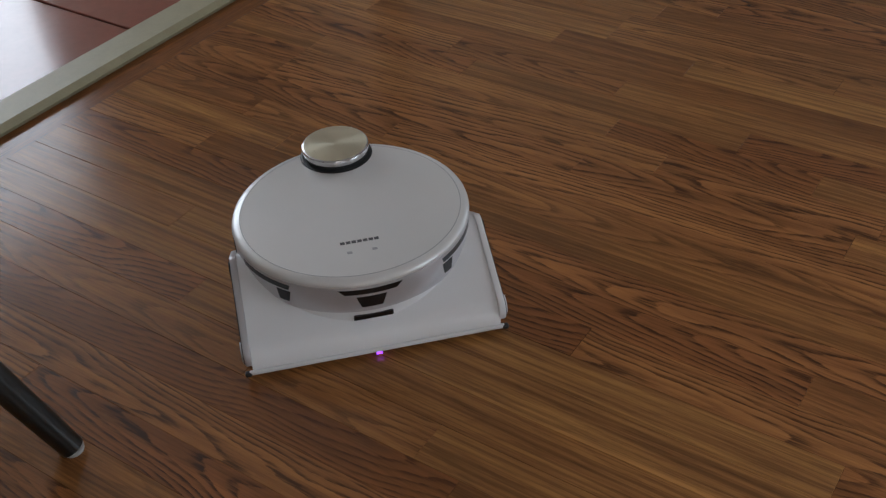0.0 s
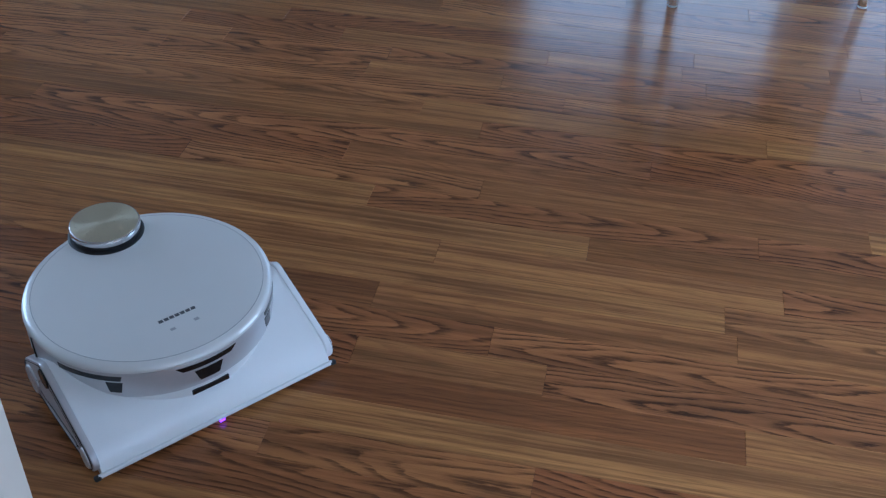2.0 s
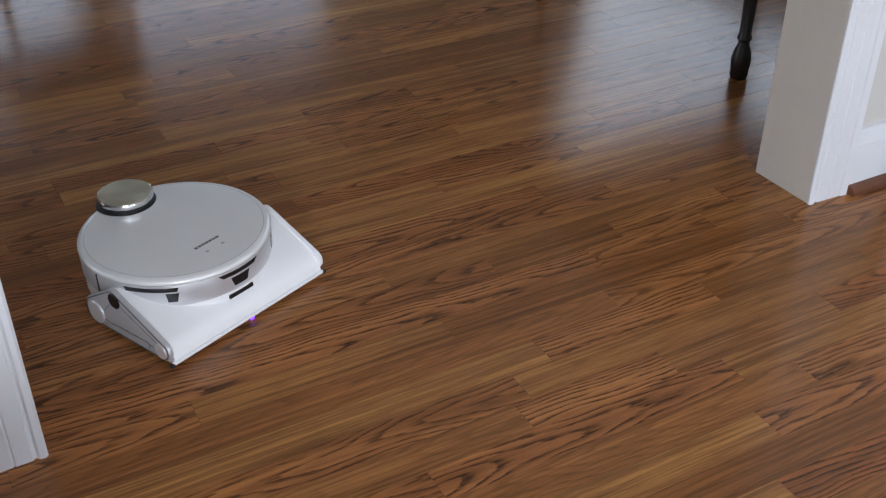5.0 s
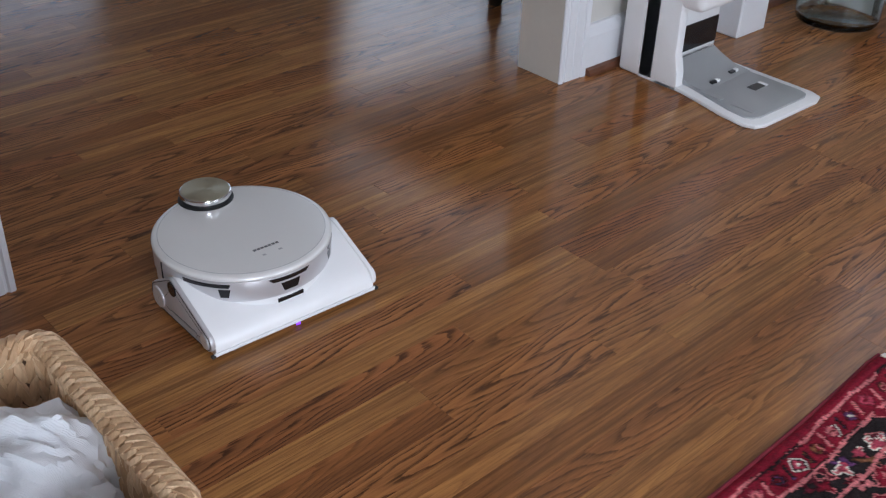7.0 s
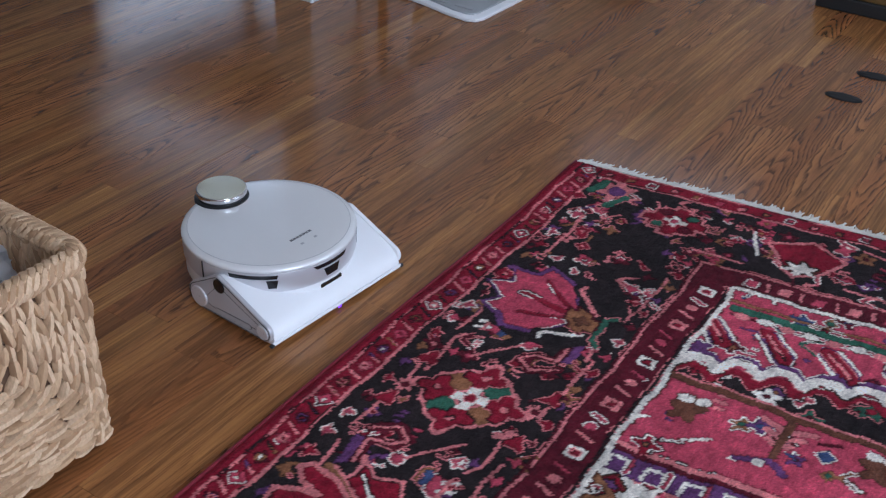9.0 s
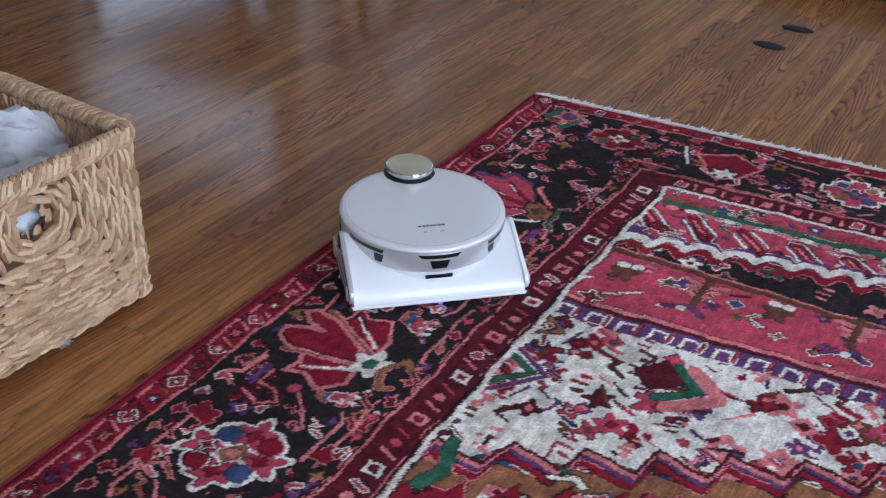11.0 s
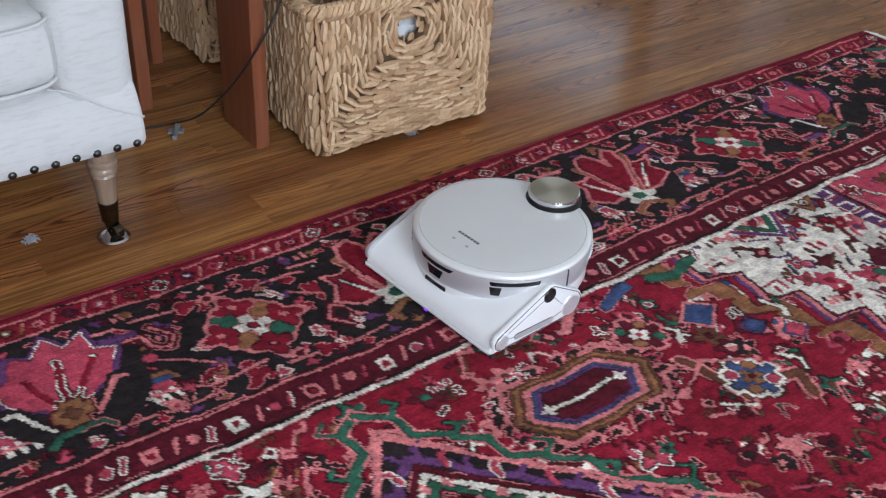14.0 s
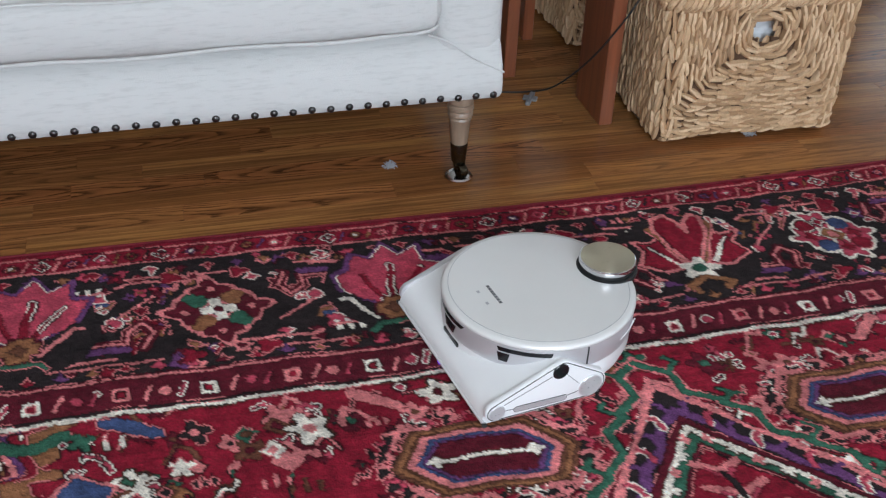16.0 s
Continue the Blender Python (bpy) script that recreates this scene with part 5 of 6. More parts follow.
def cloth_mat(name, colour):
    mat, nt, b = material(name, colour, 0.95)
    p = local(nt)
    weft = node(nt, "TexWave", Scale=210.0, Distortion=1.5, Detail=2.0)
    nt.links.new(p, weft.inputs["Vector"])
    cloud = noisy(nt, p, 12.0, 5)
    c = mix(nt, cloud, tuple(v * 0.82 for v in colour), tuple(min(1, v * 1.1) for v in colour))
    nt.links.new(c, b.inputs["Base Color"])
    b.inputs["Sheen Weight"].default_value = 0.25
    bump(nt, b, maths(nt, "ADD", maths(nt, "MULTIPLY", weft.outputs["Fac"], 0.5), noisy(nt, p, 500.0, 3)), 0.5, 0.0012)
    return mat


TOWEL = cloth_mat("grey_white_towelling", (0.80, 0.82, 0.86))


def towel(m, rx, ry, rz, seed, label, fringe=True):
    """A crumpled throw: a folded heap with creases and a thread fringe."""
    ob = thing("towel", label, "towel", m, "throws in the baskets")
    bm = bmesh.new()
    bmesh.ops.create_icosphere(bm, subdivisions=5, radius=1.0)
    for v in bm.verts:
        n = v.co.copy()
        f = 0.0
        for k, s in ((0.20, 2.1), (0.11, 4.6), (0.05, 10.0)):
            f += k * (1 - 2 * abs(noise.noise(Vector((n.x * s + seed, n.y * s * 0.55, n.z * s * 1.3 + 3.1)))))
        r = 0.86 + f * 0.75
        v.co = Vector((n.x * rx * r, n.y * ry * r, max(n.z, -0.55) * rz * r + 0.5 * rz))
    part("fold", bm, TOWEL, ob, "crumpled grey-white cloth", True)
    if fringe:
        rnd = random.Random(seed)
        bm = bmesh.new()
        for k in range(46):
            a = radians(150 + 80 * k / 45)
            p = Vector((math.cos(a) * rx * 0.93, math.sin(a) * ry * 0.93, rz * rnd.uniform(0.35, 0.75)))
            d = Vector((math.cos(a), math.sin(a), -0.7 + rnd.uniform(-0.5, 0.4))).normalized()
            n = rnd.uniform(0.018, 0.034)
            tube([p, p + d * n * 0.5 + Vector((0, 0, 0.003)), p + d * n + Vector((rnd.uniform(-0.006, 0.006), rnd.uniform(-0.006, 0.006), -0.006))], [0.0016, 0.0013, 0.0006], 5, bm)
        tagged(part("fringe", bm, TOWEL, ob, "twisted thread fringe", True), kind="stuff")
    return ob


basket(pose(-0.418, -0.818, 0.0, 0, 0, -1.5), "square tan seagrass basket holding pale throws, beside the table leg", 4)
basket(pose(-0.435, -0.242, 0.0, 0, 0, 1.0), "second tan seagrass basket standing in the table's shade", 8)
towel(pose(-0.268, -0.765, 0.195, 12, 10, 35), 0.088, 0.105, 0.095, 2, "crumpled grey-white fringed throw heaped in the basket")
towel(pose(-0.42, -0.915, 0.195, 0, -4, 6), 0.175, 0.066, 0.080, 6, "rolled grey-white throw along the basket front", False)
towel(pose(-0.45, -0.72, 0.035, 0, 0, 0), 0.14, 0.14, 0.06, 9, "grey-white throw at the bottom of the basket", False)
towel(pose(-0.43, -0.235, 0.10, 0, 0, 0), 0.16, 0.14, 0.12, 5, "grey-white throw in the second basket", False)


# ---- side table ----
def cherry(name, colour):
    mat, nt, b = material(name, colour, 0.3)
    p = local(nt)
    g = noisy(nt, scaled(nt, p, 60.0, 60.0, 3.0), 1.0, 5, 0.6, 0.3)
    c = mix(nt, ramp(nt, g, (0.35, 0.0), (0.7, 1.0)), colour, tuple(v * 0.5 for v in colour))
    c = mix(nt, maths(nt, "MULTIPLY", noisy(nt, p, 5.0, 3), 0.4), c, tuple(v * 1.25 for v in colour))
    nt.links.new(c, b.inputs["Base Color"])
    b.inputs["Coat Weight"].default_value = 0.2
    bump(nt, b, g, 0.1, 0.001)
    return mat


CHERRY = cherry("red_brown_wood", (0.24, 0.075, 0.035))
SLATE = worn("blue_grey_tabletop", (0.20, 0.25, 0.29), 0.35, vary=0.2, scale=14, fine=120, relief=0.1)


def side_table():
    ob = thing("side_table", "low table with blue-grey top and red-brown slab legs, cluttered", "table")
    part("tabletop", box(-0.93, -0.385, -0.925, -0.30, 0.527, 0.55, 0.003, 2), SLATE, ob, "blue-grey painted tabletop")
    part("leg", box(-0.750, -0.716, -0.900, -0.735, 0, 0.527, 0.002), CHERRY, ob)
    part("leg", box(-0.775, -0.745, -0.375, -0.330, 0, 0.527, 0.002), CHERRY, ob)
    part("leg", box(-0.900, -0.868, -0.60, -0.530, 0, 0.527, 0.002), CHERRY, ob)
    part("apron", box(-0.90, -0.42, -0.89, -0.87, 0.50, 0.527, 0.001), CHERRY, ob)
    return ob


side_table()
ORANGE = worn("orange_card", (0.75, 0.16, 0.02), 0.5, vary=0.1)
BLUECARD = worn("blue_card", (0.05, 0.16, 0.45), 0.45, vary=0.15)
WHITECARD = worn("white_card", (0.75, 0.75, 0.74), 0.6, vary=0.06)
bx = thing("small_box", "orange and white cardboard box on the table", "box", pose(-0.56, -0.84, 0.55, 0, 0, 12))
part("carton", box(-0.05, 0.05, -0.03, 0.03, 0.0, 0.035, 0.002), WHITECARD, bx)
part("band", box(-0.0515, 0.0, -0.0315, 0.0315, 0.006, 0.024, 0.001), ORANGE, bx, "orange printed band")
bk = thing("book", "blue-covered book lying on the table", "book", pose(-0.76, -0.80, 0.55, 0, 0, -8))
part("cover", box(-0.075, 0.075, -0.05, 0.05, 0.0, 0.018, 0.002), BLUECARD, bk, "blue cover")
part("pages", box(-0.073, 0.0765, -0.048, 0.0515, 0.003, 0.015), WHITECARD, bk, "white pages")
WIRE = worn("black_cable", (0.012, 0.012, 0.013), 0.5)


def smooth_line(pts, n=8):
    out, P = [], [Vector(p) for p in pts]
    P = [P[0] * 2 - P[1]] + P + [P[-1] * 2 - P[-2]]
    for a, b, c, d in zip(P, P[1:], P[2:], P[3:]):
        for k in range(n):
            t = k / n
            out.append(0.5 * ((2 * b) + (c - a) * t + (2 * a - 5 * b + 4 * c - d) * t * t + (3 * b - a - 3 * c + d) * t ** 3))
    return out + [P[-2]]


cable = thing("power_cable", "thin black cable hanging from the table to the floor", "cable")
part("wire", tube(smooth_line([(-0.60, -0.80, 0.554), (-0.625, -0.90, 0.555), (-0.632, -0.931, 0.545), (-0.655, -0.932, 0.46), (-0.685, -0.925, 0.36), (-0.735, -0.912, 0.26), (-0.785, -0.86, 0.15), (-0.825, -0.77, 0.05), (-0.865, -0.70, 0.006), (-0.93, -0.685, 0.003), (-1.05, -0.65, 0.003), (-1.25, -0.60, 0.003)]), 0.0024, 7), WIRE, cable, "", True)
CLIP = worn("grey_clip", (0.22, 0.22, 0.23), 0.5, vary=0.2)
clip = thing("cable_clip", "small grey plastic clip beside the cable on the floor", "clip", pose(-0.872, -0.735, 0.0, 0, 0, 60))
part("jaw", box(-0.035, 0.035, -0.006, 0.006, 0.0, 0.010, 0.002), CLIP, clip)
part("jaw", box(-0.012, 0.012, -0.018, 0.018, 0.002, 0.008, 0.002), CLIP, clip)


# ---- sofa ----
def linen(name, colour):
    mat, nt, b = material(name, colour, 0.95)
    p = local(nt)
    hatch = []
    for turn in ((1.0, 700.0, 700.0), (700.0, 1.0, 700.0), (500.0, 500.0, 30.0)):
        hatch.append(noisy(nt, scaled(nt, p, *turn), 1.0, 2, 0.6))
    tw = maths(nt, "ADD", maths(nt, "ADD", hatch[0], hatch[1]), hatch[2])
    slub = noisy(nt, scaled(nt, p, 25.0, 160.0, 160.0), 1.0, 3, 0.6)
    c = mix(nt, ramp(nt, tw, (0.40, 0.0), (0.62, 1.0)), tuple(v * 0.62 for v in colour), tuple(min(1, v * 1.12) for v in colour))
    c = mix(nt, maths(nt, "MULTIPLY", ramp(nt, slub, (0.5, 0.0), (0.75, 1.0)), 0.35), c, tuple(v * 0.7 for v in colour))
    nt.links.new(c, b.inputs["Base Color"])
    b.inputs["Sheen Weight"].default_value = 0.15
    bump(nt, b, tw, 0.5, 0.0008)
    return mat


LINEN = linen("grey_white_linen", (0.55, 0.545, 0.54))
NAIL = worn("antique_nail", (0.09, 0.085, 0.085), 0.3, metal=0.9, vary=0.3, scale=200)
LIMED = cherry("greyed_turned_wood", (0.30, 0.21, 0.15))
BRASS = worn("dark_brass", (0.10, 0.085, 0.06), 0.25, metal=1.0, vary=0.3, scale=100)


def puffed(x0, x1, y0, y1, z0, z1, r, plump=0.0, seed=0.0):
    """A stuffed block: rounded edges, bulging faces, slight unevenness."""
    bm = bmesh.new()
    box(x0, x1, y0, y1, z0, z1, bm=bm)
    bmesh.ops.subdivide_edges(bm, edges=bm.edges, cuts=20, use_grid_fill=True)
    c, h = Vector(((x0 + x1) / 2, (y0 + y1) / 2, (z0 + z1) / 2)), Vector(((x1 - x0) / 2, (y1 - y0) / 2, (z1 - z0) / 2))
    for v in bm.verts:
        d = v.co - c
        core = Vector([max(-(h[k] - r), min(h[k] - r, d[k])) for k in range(3)])
        off = d - core
        if off.length > 1e-9:
            d = core + off.normalized() * r
        u = [1 - (d[k] / h[k]) ** 2 for k in range(3)]
        d += Vector((math.copysign(plump * u[1] * u[2], d.x) if abs(d.x) > h.x * 0.6 else 0, math.copysign(plump * u[0] * u[2], d.y) if abs(d.y) > h.y * 0.6 else 0, math.copysign(plump * u[0] * u[1], d.z) if abs(d.z) > h.z * 0.6 else 0))
        d += 0.003 * noise.noise_vector(d * 7 + Vector((seed, 0, 0)))
        v.co = c + d
    return bm


def sofa():
    ob = thing("sofa", "pale grey linen sofa with dark nailhead trim and turned castor legs", "sofa")
    X0, X1 = -3.02, -1.068
    # front rail: leans back to the seat, turned under at the foot
    rail = [(-0.30, 0.20), (-1.07, 0.196), (-1.088, 0.200), (-1.096, 0.212), (-1.096, 0.235), (-1.088, 0.275), (-1.066, 0.315), (-1.035, 0.338), (-0.98, 0.345), (-0.30, 0.345)]
    bm = prism(rail, X0, X1, "x", 0.012, 3)
    part("front_rail", bm, LINEN, ob, "linen-covered front rail", True)
    for a, b_ in ((X1 - 0.148, X1 + 0.008), (X0 - 0.008, X0 + 0.148)):
        arm = part("arm", puffed(a, b_, -1.068, -0.20, 0.245, 0.66, 0.045, 0.006, a), LINEN, ob, "upholstered arm", True)
        s = 1 if a > -2 else -1
        edge = b_ if s > 0 else a
        pts = smooth_line([(edge - s * 0.170, -1.072, 0.346), (edge - s * 0.13, -1.076, 0.330), (edge - s * 0.07, -1.084, 0.290), (edge - s * 0.015, -1.090, 0.262), (edge - s * 0.004, -1.075, 0.25)])
        part("arm_seam", tube(pts, 0.0022, 6), LINEN, arm, "stitched seam at the foot of the arm", True)
    part("back", puffed(X0 + 0.02, X1 - 0.02, -0.42, -0.16, 0.20, 0.82, 0.07, 0.02, 3.0), LINEN, ob, "upholstered back", True)
    seat = part("seat_cushion", puffed(X0 + 0.152, X1 - 0.137, -1.098, -0.40, 0.342, 0.492, 0.048, 0.018, 7.0), LINEN, ob, "plump linen seat cushion", True)
    for z in (0.474, 0.362):
        pts = [(X0 + 0.19, -1.098, z)] + [(X0 + 0.19 + (X1 - X0 - 0.38) * k / 24, -1.1025 - 0.012 * math.sin(math.pi * k / 24), z + 0.003 * math.sin(k * 1.1)) for k in range(1, 24)] + [(X1 - 0.19, -1.098, z), (X1 - 0.150, -1.078, z), (X1 - 0.138, -1.03, z), (X1 - 0.136, -0.8, z)]
        part("piping", tube(smooth_line(pts, 4), 0.0036, 7), LINEN, seat, "corded seam of the cushion", True)
    pil = part("back_cushion", puffed(-1.98, -1.30, -0.86, -0.44, 0.488, 0.80, 0.10, 0.03, 5.0), LINEN, ob, "loose linen back cushion", True)
    part("back_cushion", puffed(-2.80, -2.02, -0.70, -0.44, 0.488, 0.86, 0.10, 0.03, 6.0), LINEN, ob, "loose linen back cushion", True)
    # nailheads along the rail
    first = None
    for k in range(50):
        x = X1 - 0.022 - 0.0385 * k
        if first is None:
            first = part("nailhead", lathe([(0, 0.0052), (0.0035, 0.0048), (0.0065, 0.0034), (0.0080, 0.0009), (0.0080, 0.0), (0, 0.0)], 16), NAIL, ob, "domed dark nailhead", True)
            o = first
        else:
            o = new("nailhead", first.data)
            o.parent = ob
            o["label"] = "domed dark nailhead"
        o.matrix_basis = Matrix.Translation((x, -1.0955, 0.2105 + 0.0008 * math.sin(k * 2.7))) @ pose(0, 0, 0, 90, 0, 0)
    # turned legs on castors
    for x, y in ((-1.151, -1.062), (-2.94, -1.062), (-1.151, -0.26), (-2.94, -0.26)):
        leg = part("leg", lathe([(0, 0.2), (0.028, 0.2), (0.028, 0.185), (0.024, 0.181), (0.029, 0.176), (0.029, 0.170), (0.024, 0.166), (0.0275, 0.161), (0.0275, 0.155), (0.023, 0.151), (0.025, 0.146), (0.0225, 0.140), (0.0195, 0.10), (0.0175, 0.078), (0, 0.078)], 28, x, y), LIMED, ob, "turned greyed-wood leg with rings", True)
        part("ferrule", lathe([(0, 0.086), (0.0185, 0.086), (0.0195, 0.083), (0.0175, 0.055), (0.0165, 0.042), (0, 0.040)], 24, x, y), BRASS, leg, "dark brass ferrule", True)
        w = part("castor_wheel", lathe([(0, -0.009), (0.014, -0.009), (0.0165, -0.006), (0.0165, 0.006), (0.014, 0.009), (0, 0.009)], 24), BRASS, leg, "small dark castor wheel", True)
        w.matrix_basis = Matrix.Translation((x + 0.004, y - 0.012, 0.0195)) @ pose(0, 0, 0, 0, 90, 20)
        part("castor_cup", lathe([(0, 0.003), (0.030, 0.003), (0.031, 0.006), (0.027, 0.009), (0.024, 0.005), (0, 0.005)], 28, x, y - 0.008), CHROME, leg, "round metal cup under the castor", True)
        part("castor_fork", box(x - 0.012, x + 0.014, y - 0.010, y + 0.006, 0.026, 0.043, 0.003), BRASS, leg)
    return ob


sofa()


def lint(name, x, y, r, seed, label):
    rnd = random.Random(seed)
    ob = thing(name, label, "lint", pose(x, y, 0.0))
    bm = bmesh.new()
    for k in range(60):
        c = Vector([rnd.gauss(0, r * 0.4) for _ in range(3)])
        c.z = abs(c.z) * 0.7
        d = Vector([rnd.uniform(-1, 1) for _ in range(3)]).normalized() * r * 0.55
        a = [c - d, c + Vector([rnd.uniform(-1, 1) * r * 0.3 for _ in range(3)]), c + d]
        for p in a:
            p.z = max(p.z, 0.0008)
        tube(a, r * 0.075, 4, bm)
    part("fibres", bm, FLUFF, ob)


FLUFF = worn("grey_lint", (0.36, 0.36, 0.38), 0.95, vary=0.2)
lint("lint_ball", -1.290, -0.993, 0.013, 1, "tuft of grey-white lint on the floor under the sofa")
lint("lint_ball", -0.405, -1.012, 0.014, 2, "tuft of grey lint caught under the basket")
lint("lint_ball", -0.95, -0.62, 0.004, 3, "speck of white lint on the floor")

# ---- docking station by the wall ----
DOCKGREY = worn("grey_tray_plastic", (0.34, 0.35, 0.36), 0.35, vary=0.06, fine=300)


def dock():
    ob = thing("docking_station", "white robot vacuum docking station with grey floor tray", "docking station")
    plan = [(1.735, -0.16), (1.735, -0.24), (1.722, -0.31), (1.700, -0.40), (1.692, -0.475), (1.705, -0.505), (1.735, -0.517), (1.97, -0.522), (2.0, -0.512), (2.012, -0.48), (2.012, -0.16)]
    part("tray_rim", prism(plan, 0.0, 0.012, "z", 0.004), GLOSSW, ob, "white rim of the tray", True)
    inner = [(1.765, -0.165), (1.765, -0.25), (1.745, -0.33), (1.725, -0.41), (1.720, -0.46), (1.732, -0.478), (1.755, -0.487), (1.955, -0.492), (1.976, -0.483), (1.984, -0.46), (1.984, -0.165)]
    tray = part("tray", prism(inner, 0.0, 0.0165, "z", 0.003), DOCKGREY, ob, "grey recessed tray", True)
    part("ramp", prism([(-0.17, 0.012), (-0.17, 0.052), (-0.20, 0.038), (-0.245, 0.022), (-0.30, 0.0168)], 1.765, 1.984, "x"), DOCKGREY, tray, "grey slope behind the tray", True)
    for x, y, w, d in ((1.83, -0.285, 0.022, 0.012), (1.93, -0.275, 0.022, 0.012), (1.905, -0.372, 0.05, 0.028)):
        part("contact", box(x - w / 2, x + w / 2, y - d / 2, y + d / 2, 0.0155, 0.0178 if y < -0.3 else 0.0235, 0.001), BLACKG, tray, "black charging contact")
        part("contact_edge", box(x + w / 2, x + w / 2 + 0.012, y - d / 2, y + d / 2, 0.0155, 0.0185 if y < -0.3 else 0.0250, 0.001), GLOSSW, tray, "white moulded edge")
    for y in (-0.33, -0.43):
        part("tread", box(1.75, 1.77, y - 0.035, y + 0.035, 0.016, 0.0195, 0.0015), DOCKGREY, tray)
    part("tower", box(1.735, 2.012, -0.155, -0.030, 0.0, 0.66, 0.010, 3), GLOSSW, ob, "white tower of the station", True)
    part("cheek", prism([(-0.10, 0.0), (-0.232, 0.0), (-0.228, 0.05), (-0.215, 0.10), (-0.212, 0.30), (-0.10, 0.30)], 1.735, 1.768, "x", 0.004), GLOSSW, ob, "white side cheek", True)
    part("black_panel", box(1.770, 2.004, -0.158, -0.150, 0.058, 0.135, 0.001), BLACKG, ob, "glossy black panel")
    part("head", box(1.735, 2.012, -0.275, -0.140, 0.225, 0.66, 0.022, 4), GLOSSW, ob, "white overhanging head", True)
    return ob


dock()
part_plinth = thing("outlet_box", "white painted box standing against the baseboard", "box")
part("case", box(2.19, 2.335, -0.115, -0.026, 0.0, 0.26, 0.004), PAINT, part_plinth)


def glass():
    mat, nt, b = material("clear_glass", (0.86, 0.92, 0.90), 0.03)
    b.inputs["Transmission Weight"].default_value, b.inputs["IOR"].default_value = 1.0, 1.45
    nt.links.new(maths(nt, "MULTIPLY", noisy(nt, local(nt), 8.0, 3), 0.08), b.inputs["Roughness"])
    return mat


GLASS = glass()
jar = thing("glass_jar", "large clear glass cylinder jar on the floor", "jar", pose(2.585, -0.215, 0.0))
part("glass", lathe([(0, 0.0), (0.112, 0.0), (0.124, 0.006), (0.130, 0.02), (0.134, 0.34), (0.128, 0.34), (0.123, 0.026), (0.11, 0.018), (0, 0.018)], 56), GLASS, jar, "thick clear glass", True)


def turned_leg(ob, x, y, top, mat, label):
    prof = [(0, 0.0), (0.020, 0.0), (0.023, 0.010), (0.022, 0.022), (0.024, 0.032), (0.025, 0.050), (0.021, 0.072), (0.0145, 0.088), (0.0135, 0.098), (0.0185, 0.104), (0.0185, 0.110), (0.0145, 0.117), (0.0165, 0.20), (0.023, 0.33), (0.026, top - 0.14), (0.020, top - 0.12), (0.026, top - 0.10), (0.028, top), (0, top)]
    return part("leg", lathe(prof, 28, x, y), mat, ob, label, True)


EBONY = worn("black_painted_wood", (0.012, 0.013, 0.012), 0.3, coat=0.2, vary=0.4, scale=40)
side = thing("console_table", "black painted table with turned legs beside the opening", "table")
for x, y in ((1.823, 0.552), (2.75, 0.552), (1.823, 1.46), (2.75, 1.46)):
    turned_leg(side, x, y, 0.72, EBONY, "slim turned black leg")
part("tabletop", box(1.76, 2.81, 0.49, 1.52, 0.72, 0.745, 0.004, 2), EBONY, side)

stand = thing("stool", "low black stool by the glass jar", "stool", pose(2.73, -0.40, 0))
for x, y in ((0, 0), (0.09, 0.16), (0.09, -0.16)):
    part("leg", lathe([(0, 0), (0.013, 0), (0.016, 0.03), (0.014, 0.2), (0, 0.2)], 16, x, y), EBONY, stand, "", True)
part("seat", box(-0.03, 0.115, -0.2, 0.2, 0.2, 0.225, 0.006, 2), EBONY, stand)

# ---- dining chairs ----
STEEL = worn("polished_steel", (0.75, 0.76, 0.78), 0.14, metal=1.0, vary=0.05)
RUBBER = worn("pale_glide", (0.5, 0.5, 0.48), 0.6)


def chair(m, feet, top, mat, label, r):
    """A chair on four straight legs; feet are given in its own space."""
    ob = thing("dining_chair", label, "chair", m, "dining chairs")
    for (fx, fy), (tx, ty) in zip(feet, top):
        leg = part("leg", tube([(fx, fy, 0.006), (fx + (tx - fx) * 0.5, fy + (ty - fy) * 0.5, 0.22), (tx, ty, 0.44)], [r * 0.72, r * 0.95, r * 1.15], 20), mat, ob, "", True)
        part("glide", lathe([(0, 0), (r * 0.6, 0), (r * 0.66, 0.003), (r * 0.66, 0.008), (0, 0.008)], 16, fx, fy), RUBBER, leg, "pale floor glide", True)
    xs, ys = [p[0] for p in top], [p[1] for p in top]
    part("seat", box(min(xs) - 0.03, max(xs) + 0.03, min(ys) - 0.03, max(ys) + 0.03, 0.435, 0.465, 0.012, 3), EBONY, ob, "", True)
    return ob


chair(pose(-1.252, 0.703, 0, 0, 0, 0), [(0.247, 0.247), (0.247, -0.22), (-0.22, 0.247), (-0.22, -0.22)], [(0.09, 0.13), (0.13, -0.15), (-0.15, 0.15), (-0.15, -0.15)], EBONY, "black dining chair with round splayed legs", 0.022)
chair(pose(0.475, 2.52, 0, 0, 0, 14), [(-0.225, -0.195), (0.225, -0.195), (-0.2, 0.2), (0.2, 0.2)], [(-0.21, -0.19), (0.21, -0.19), (-0.2, 0.2), (0.2, 0.2)], STEEL, "dining chair with polished metal legs", 0.018)

